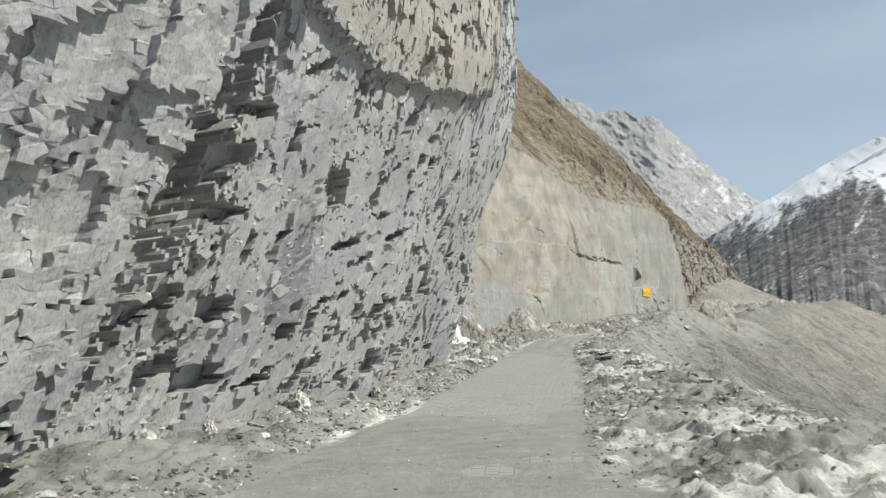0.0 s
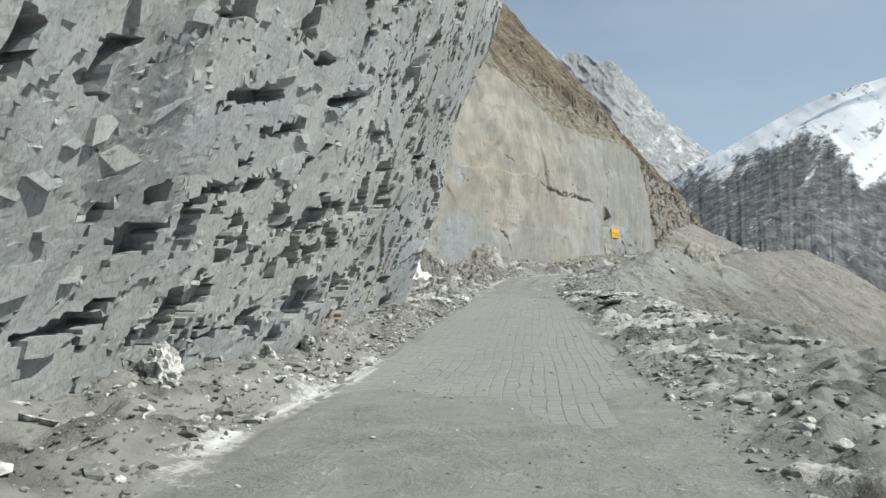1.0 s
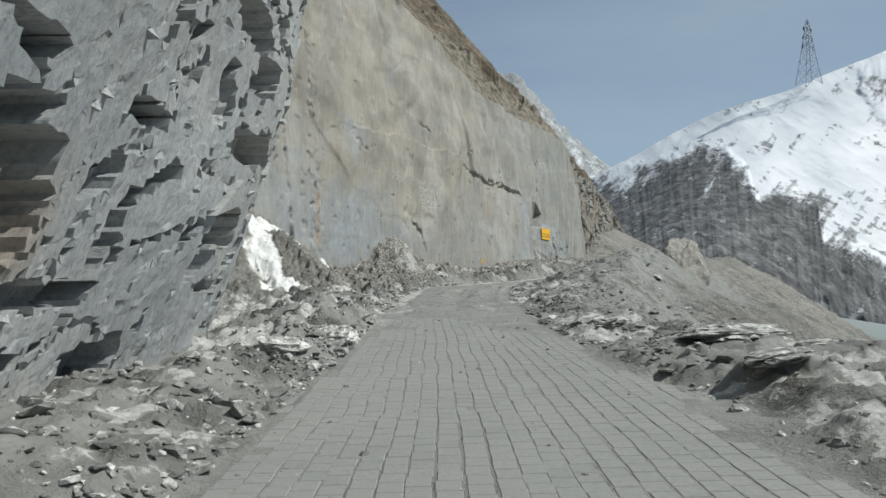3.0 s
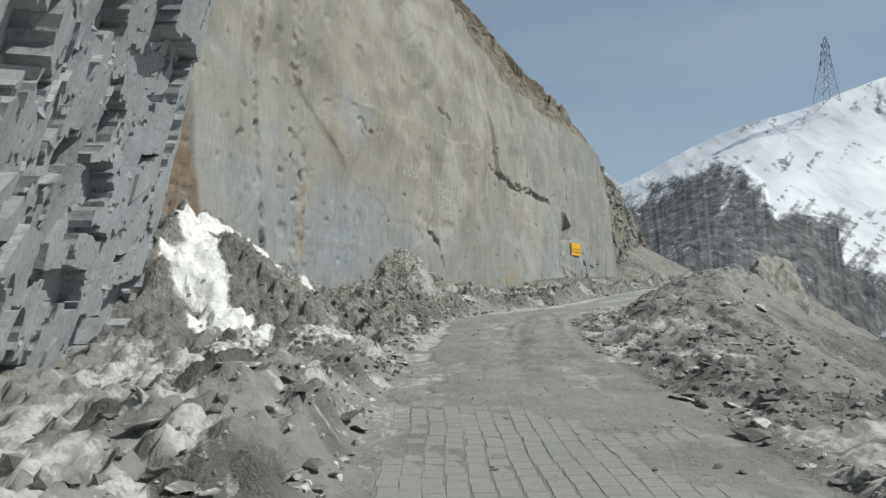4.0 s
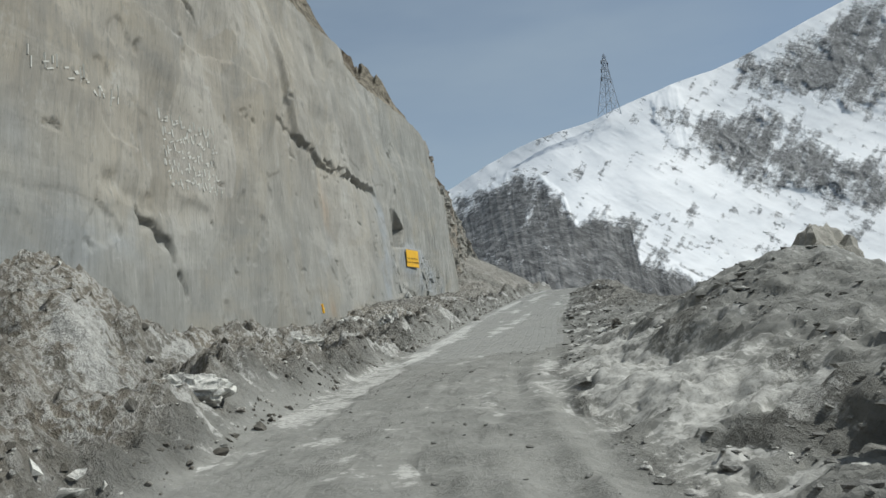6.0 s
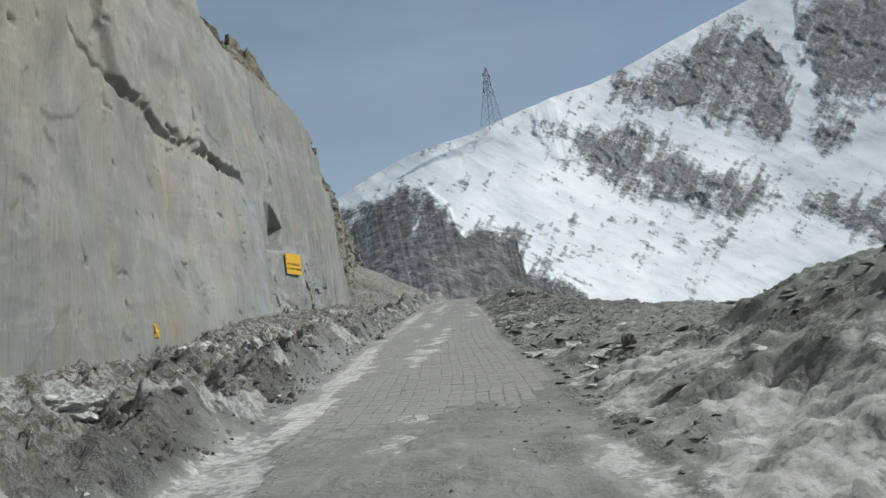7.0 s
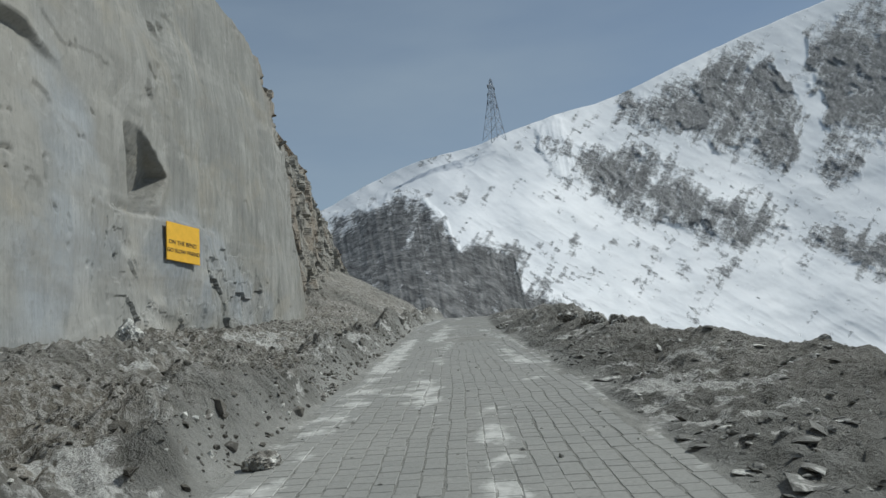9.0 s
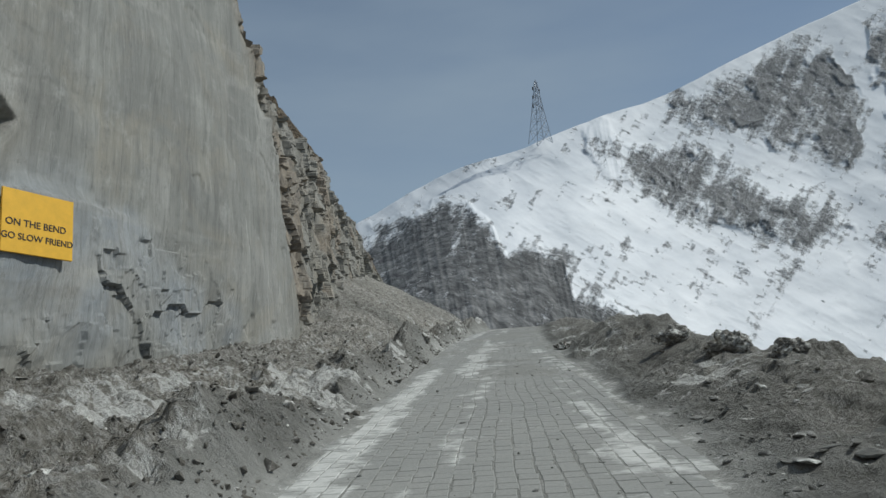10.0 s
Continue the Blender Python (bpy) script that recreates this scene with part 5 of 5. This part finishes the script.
def scatter(name, label, count, y_range, u_of, sizes, material, seed, sink=0.3, squash=0.65, level=BALL_1, bumps=0.3):
    """Loose stones or clods strewn over the ground, as one heap of stuff."""
    rng = np.random.default_rng(seed)
    q = rng.uniform(way_at(y_range[0]), way_at(y_range[1]), count)
    u = u_of(q, rng)
    thin = fbm(q * 0.7, u * 0.7, 3, seed) > rng.uniform(-0.9, 0.6, count)
    q, u = q[thin], u[thin]
    bare = ground(q[:, None], u[:, None])[3][:, 0] < (9 if material == ICE else 0.2)
    q, u = q[bare], u[bare]
    n = len(q)
    x, y, z, _, _, _ = ground(q[:, None], u[:, None])
    size = np.exp(rng.normal(np.log(sizes[0]), sizes[1], n)).clip(sizes[0] * 0.3, sizes[2])
    v, f = level
    V = v[None] * (1 + rng.normal(0, bumps, (n, len(v), 1)).clip(-0.5, 0.6))
    V = V * np.stack([size * rng.uniform(0.7, 1.4, n), size * rng.uniform(0.7, 1.4, n), size * squash * rng.uniform(0.6, 1.3, n)], -1)[:, None, :]
    a, t = rng.uniform(0, 6.3, n)[:, None], rng.normal(0, 0.3, n)[:, None]
    vx, vy, vz = V[:, :, 0], V[:, :, 1], V[:, :, 2]
    vx, vz = vx * np.cos(t) - vz * np.sin(t), vx * np.sin(t) + vz * np.cos(t)
    V = np.stack([vx * np.cos(a) - vy * np.sin(a) + x, vx * np.sin(a) + vy * np.cos(a) + y, vz + z + (0.5 - sink) * size[:, None]], -1)
    return tagged(solids(name, V, f, material), label, "rubble", kind="stuff")


def half_at(q):
    return np.interp(np.interp(q, LINE[0], LINE[2]), WIDE_Y, WIDE_U)


def right_side(spread):
    return lambda q, rng: half_at(q) + 0.15 + rng.exponential(spread, len(q)).clip(0, 9)


def left_side(spread):
    return lambda q, rng: -half_at(q) - 0.1 - rng.exponential(spread, len(q)).clip(0, 5.5)


build_paving()
scatter("rubble", "grey stones strewn beside the road", 6000, (6, 75), right_side(1.8), (0.014, 0.6, 0.07), STONE, 21, 0.35, 0.6, BALL_2, 0.16)
scatter("rubble", "grey stones along the foot of the cliff", 5000, (6, 30), left_side(0.9), (0.018, 0.6, 0.1), STONE, 22)
scatter("clods", "frozen brown clods heaped below the cliff", 16000, (34, 100), left_side(1.7), (0.015, 0.6, 0.07), CLOD, 23, 0.4, 0.9, BALL_1, 0.4)
scatter("clods", "brown clods on the shelf below the cliff", 9000, (56, 84), left_side(2.2), (0.012, 0.5, 0.04), CLOD, 28)
scatter("clods", "dark clods on the mound and the slope", 2500, (34, 80), lambda q, rng: half_at(q) + 0.6 + rng.uniform(0, 7, len(q)), (0.014, 0.6, 0.05), CLOD, 24)
scatter("snow_lumps", "dirty snow lumps along the road", 6000, (8, 46), right_side(1.7), (0.016, 0.6, 0.07), ICE, 25, 0.4, 0.6, BALL_2, 0.16)
scatter("snow_lumps", "dirty snow lumps along the foot of the cliff", 6000, (12, 46), left_side(1.1), (0.016, 0.6, 0.06), ICE, 26, 0.4, 0.9, BALL_1, 0.4)
scatter("shards", "thin grey slate shards lying on the road side", 3500, (14, 72), right_side(2.2), (0.05, 0.55, 0.3), STONE, 31, 0.42, 0.22, BALL_1, 0.3)
scatter("shards", "thin grey slate shards at the cliff foot", 1200, (10, 46), left_side(0.9), (0.05, 0.5, 0.22), STONE, 32, 0.42, 0.25, BALL_1, 0.3)
scatter("gravel", "small stones on the road", 2500, (6, 90), lambda q, rng: rng.uniform(-1, 1, len(q)) * half_at(q), (0.01, 0.5, 0.03), STONE, 27)


# ---- single rocks and snow lumps ----
def lump(name, label, x, y, size, stretch, material, seed, turn=0, jag=0.35, bury=0.25, category="rock"):
    """One rock or snow lump on the ground."""
    rng = np.random.default_rng(seed)
    v, f = BALL_3
    a, b = v[:, 0] * 1.7 + seed, v[:, 1] * 1.7 + v[:, 2] * 2.3
    r = 1 + jag * (0.5 * fbm(a, b, 3, seed) + 0.32 * ridged(a * 2.2, b * 2.2, 4, seed + 1) + 0.3 * blocks(a * 1.6, b * 1.6, seed + 3, 0.5, 0.5)[0] - 0.1)
    P = v * r[:, None] * np.array(stretch) * size
    bm = bmesh.new()
    vs = [bm.verts.new(p) for p in P]
    for face in f:
        bm.faces.new([vs[k] for k in face])
    gq, gu = np.meshgrid(way_at(y) + np.arange(-7, 7, 0.1), np.arange(-9, 12, 0.1), indexing="ij")
    gx, gy, _, _ = on_road(gq, gu)
    k = np.unravel_index(np.argmin((gx - x) ** 2 + (gy - y) ** 2), gq.shape)
    z = float(ground(np.array([[gq[k]]]), np.array([[gu[k]]]))[2][0, 0])
    for face in bm.faces:
        face.smooth = False
    ob = part(name, bm, material, None, label)
    ob["category"] = category
    ob.matrix_world = pose(x, y, z + size * stretch[2] * (0.8 - 2 * bury), rng.normal(0, 5), rng.normal(0, 5), turn)
    return ob


WHITE = "rounded lump of dirty white snow beside the road"
for k, (x, y, r, st) in enumerate([(4.1, 37.3, 0.34, (1, 0.9, 1.0)), (5.05, 38.6, 0.36, (1.3, 0.9, 0.8)), (3.5, 36.0, 0.2, (1.2, 1, 0.7)), (4.3, 34.2, 0.2, (1.5, 1, 0.6)),
                                   (4.6, 30.9, 0.24, (1.4, 1, 0.7)), (3.9, 29.3, 0.21, (1.5, 1, 0.6)), 
                                    (15.9, 61.2, 0.32, (0.8, 0.8, 1.0)), (16.9, 63.3, 0.24, (0.6, 0.6, 1.4)),
                                    (12.2, 55.6, 0.24, (1.4, 1, 0.7)), (9.4, 49.2, 0.24, (1.5, 1, 0.7)), (21.6, 73.5, 0.27, (0.8, 0.8, 1.0))]):
    tagged(lump("snow_lump", WHITE, x, y, r, st, ICE, 500 + k, 40 * k, 0.4, 0.3, "snow"), group="snow lumps beside the road")
for k, (x, y, r, st) in enumerate([(9.2, 28.1, 0.47, (1.5, 0.9, 0.22)), (8.5, 26.3, 0.38, (1.4, 0.8, 0.2)), (9.9, 27.2, 0.42, (1.3, 1, 0.25)), (8.9, 31.2, 0.34, (1.3, 1, 0.3)),
                                   (9.0, 24.1, 0.32, (1.2, 1, 0.5)), (15.4, 62.6, 0.42, (1.3, 0.8, 0.5))]):
    tagged(lump("rock_slab", "flat dark slate slab lying in the rubble", x, y, r, st, STONE, 530 + k, 35 * k + 20, 0.3, 0.3), group="slabs in the rubble")
for k, (x, y, r, st) in enumerate([(18.7, 54.5, 0.13, (0.8, 0.7, 1.4)),  
                                   (31.6, 71.3, 0.22, (1, 0.9, 0.8)), (32.4, 72.8, 0.25, (1.1, 0.9, 0.9)), (33.5, 74.8, 0.22, (1.2, 0.9, 0.7)), (33.8, 84.6, 0.22, (1.2, 1, 0.8)), (36.8, 81.8, 0.22, (1.2, 1, 0.7))]):
    tagged(lump("boulder", "dark weathered boulder on the edge of the road", x, y, r, st, CLOD, 560 + k, 50 * k, 0.45, 0.25), group="boulders along the road")
lump("rock_slab", "large pale flat slab lying on the slope", 21.4, 51.2, 1.5, (0.95, 0.4, 1.0), PALE, 571, 25, 0.25, 0.4)
lump("stone", "small dark stone lying on the pavers", 20.9, 65.3, 0.11, (1.4, 0.9, 0.7), CLOD, 590, 20, 0.35, 0.1)


# ---- the sign and the writing on the rock ----
def text_mesh(words, size, material, parent, name, x, y, z, label=""):
    cu = bpy.data.curves.new(name, "FONT")
    cu.body, cu.size, cu.align_x, cu.align_y, cu.extrude, cu.offset = words, size, "CENTER", "CENTER", 0.002, size * 0.012
    tmp = bpy.data.objects.new(name, cu)
    me = bpy.data.meshes.new_from_object(tmp)
    bpy.data.objects.remove(tmp)
    me.materials.append(material)
    ob = new(name, me)
    ob.parent = parent
    ob.matrix_local = pose(x, y, z)
    return tagged(ob, label)


def face_point(S, H):
    o = float(far_face(np.array([[S]]), np.array([[H - 0.3]]))[0][0, 0])
    return DX * S + NX * o, DY * S + NY * o, H


def build_sign():
    S, H = 77.3, 3.40
    out = sum(face_point(S + a, H + b)[0] * NX + face_point(S + a, H + b)[1] * NY for a in (-0.4, 0, 0.4) for b in (-0.4, 0, 0.4)) / 9 + 0.1
    x, y = DX * S + NX * out, DY * S + NY * out
    top = new("warning_sign")
    top.matrix_world = Matrix.Translation((x, y, H)) @ Euler((radians(86), 0, radians(33))).to_matrix().to_4x4() @ pose(0, 0, 0, 0, 0, -6)
    tagged(top, "yellow warning board with black hand-painted capitals on the rock", "sign")
    bm = bmesh.new()
    bmesh.ops.create_cube(bm, size=1.0, matrix=Matrix.Diagonal((1.1, 0.92, 0.03, 1)))
    bmesh.ops.bevel(bm, geom=bm.edges[:], offset=0.008, segments=2, affect="EDGES")
    part("board", bm, YELLOW, top, "yellow painted board")
    text_mesh("ON THE BEND", 0.14, LETTER, top, "lettering", -0.03, -0.02, 0.018, "black painted capitals")
    text_mesh("GO SLOW FRIEND", 0.132, LETTER, top, "lettering", 0.0, -0.22, 0.018, "black painted capitals")
    for a in (-0.47, 0.47):
        for b in (-0.36, 0.36):
            bm = bmesh.new()
            bmesh.ops.create_cone(bm, cap_ends=True, segments=8, radius1=0.02, radius2=0.015, depth=0.5, matrix=Matrix.Translation((a, b, -0.24)))
            part("bolt", bm, STEEL, top)


def build_writing(name, label, S0, S1, rows, seed):
    """Faded painted characters on the rock that can no longer be read: short bars that follow the face."""
    rng = np.random.default_rng(seed)
    top = new(name)
    top.location = face_point(S0, rows[-1][0])
    bpy.context.view_layer.update()
    tagged(top, label, "writing")
    for H, high in rows:
        S = S0 + rng.uniform(0, 0.15)
        while S < S1:
            w = high * rng.uniform(0.35, 0.75)
            for _ in range(rng.integers(2, 4)):
                a, b = S + rng.uniform(0, w), H + rng.uniform(-0.5, 0.5) * high
                up = rng.random() < 0.6
                c, d = (a + 0.1 * w, b + high * rng.uniform(0.4, 0.9)) if up else (a + w * 0.8, b + 0.04)
                p, q = Vector(face_point(a, b)), Vector(face_point(c, d))
                n = Vector((NX, NY, 0)) * 0.002 - top.location
                bm = bmesh.new()
                bar(bm, p + n, q + n, 0.026)
                part("paint_stroke", bm, CHALK, top)
            S += w + high * 0.35


build_sign()
build_writing("rock_writing", "faded pale paint marks in a line on the rock", 48.3, 50.8, [(5.35, 0.26)], 3)
build_writing("rock_writing", "faded pale paint marks in rows on the rock", 52.0, 54.1, [(5.35, 0.2), (5.03, 0.2), (4.72, 0.2), (4.4, 0.18), (4.1, 0.18)], 4)
for k, (x, y, r, st) in enumerate([(-1.0, 10.6, 0.24, (0.6, 1.6, 0.7)), (-0.65, 12.2, 0.17, (0.6, 1.6, 0.8)), (0.1, 15.1, 0.28, (0.7, 1.9, 0.9)), (0.85, 17.4, 0.2, (0.6, 1.6, 1.1)), (1.2, 19.2, 0.16, (0.6, 1.4, 1.0))]):
    tagged(lump("snow_drift", "wedge of old snow against the cliff foot", x, y, r, st, ICE, 610 + k, 25, 0.4, 0.3, "snow"), group="old snow at the cliff foot")


def build_paint_mark(S, H):
    """A small star of yellow strokes on the foot of the rock."""
    top = new("paint_mark")
    top.location = face_point(S, H)
    bpy.context.view_layer.update()
    tagged(top, "small yellow paint star on the foot of the rock", "paint mark")
    for turn in (0, 60, 120):
        e, f = 0.16 * math.cos(radians(turn)), 0.16 * math.sin(radians(turn))
        n = Vector((NX, NY, 0)) * 0.015 - top.location
        bm = bmesh.new()
        bar(bm, Vector(face_point(S - e, H - f)) + n, Vector(face_point(S + e, H + f)) + n, 0.045)
        part("paint_stroke", bm, YELLOW, top)


build_paint_mark(60.85, 1.35)
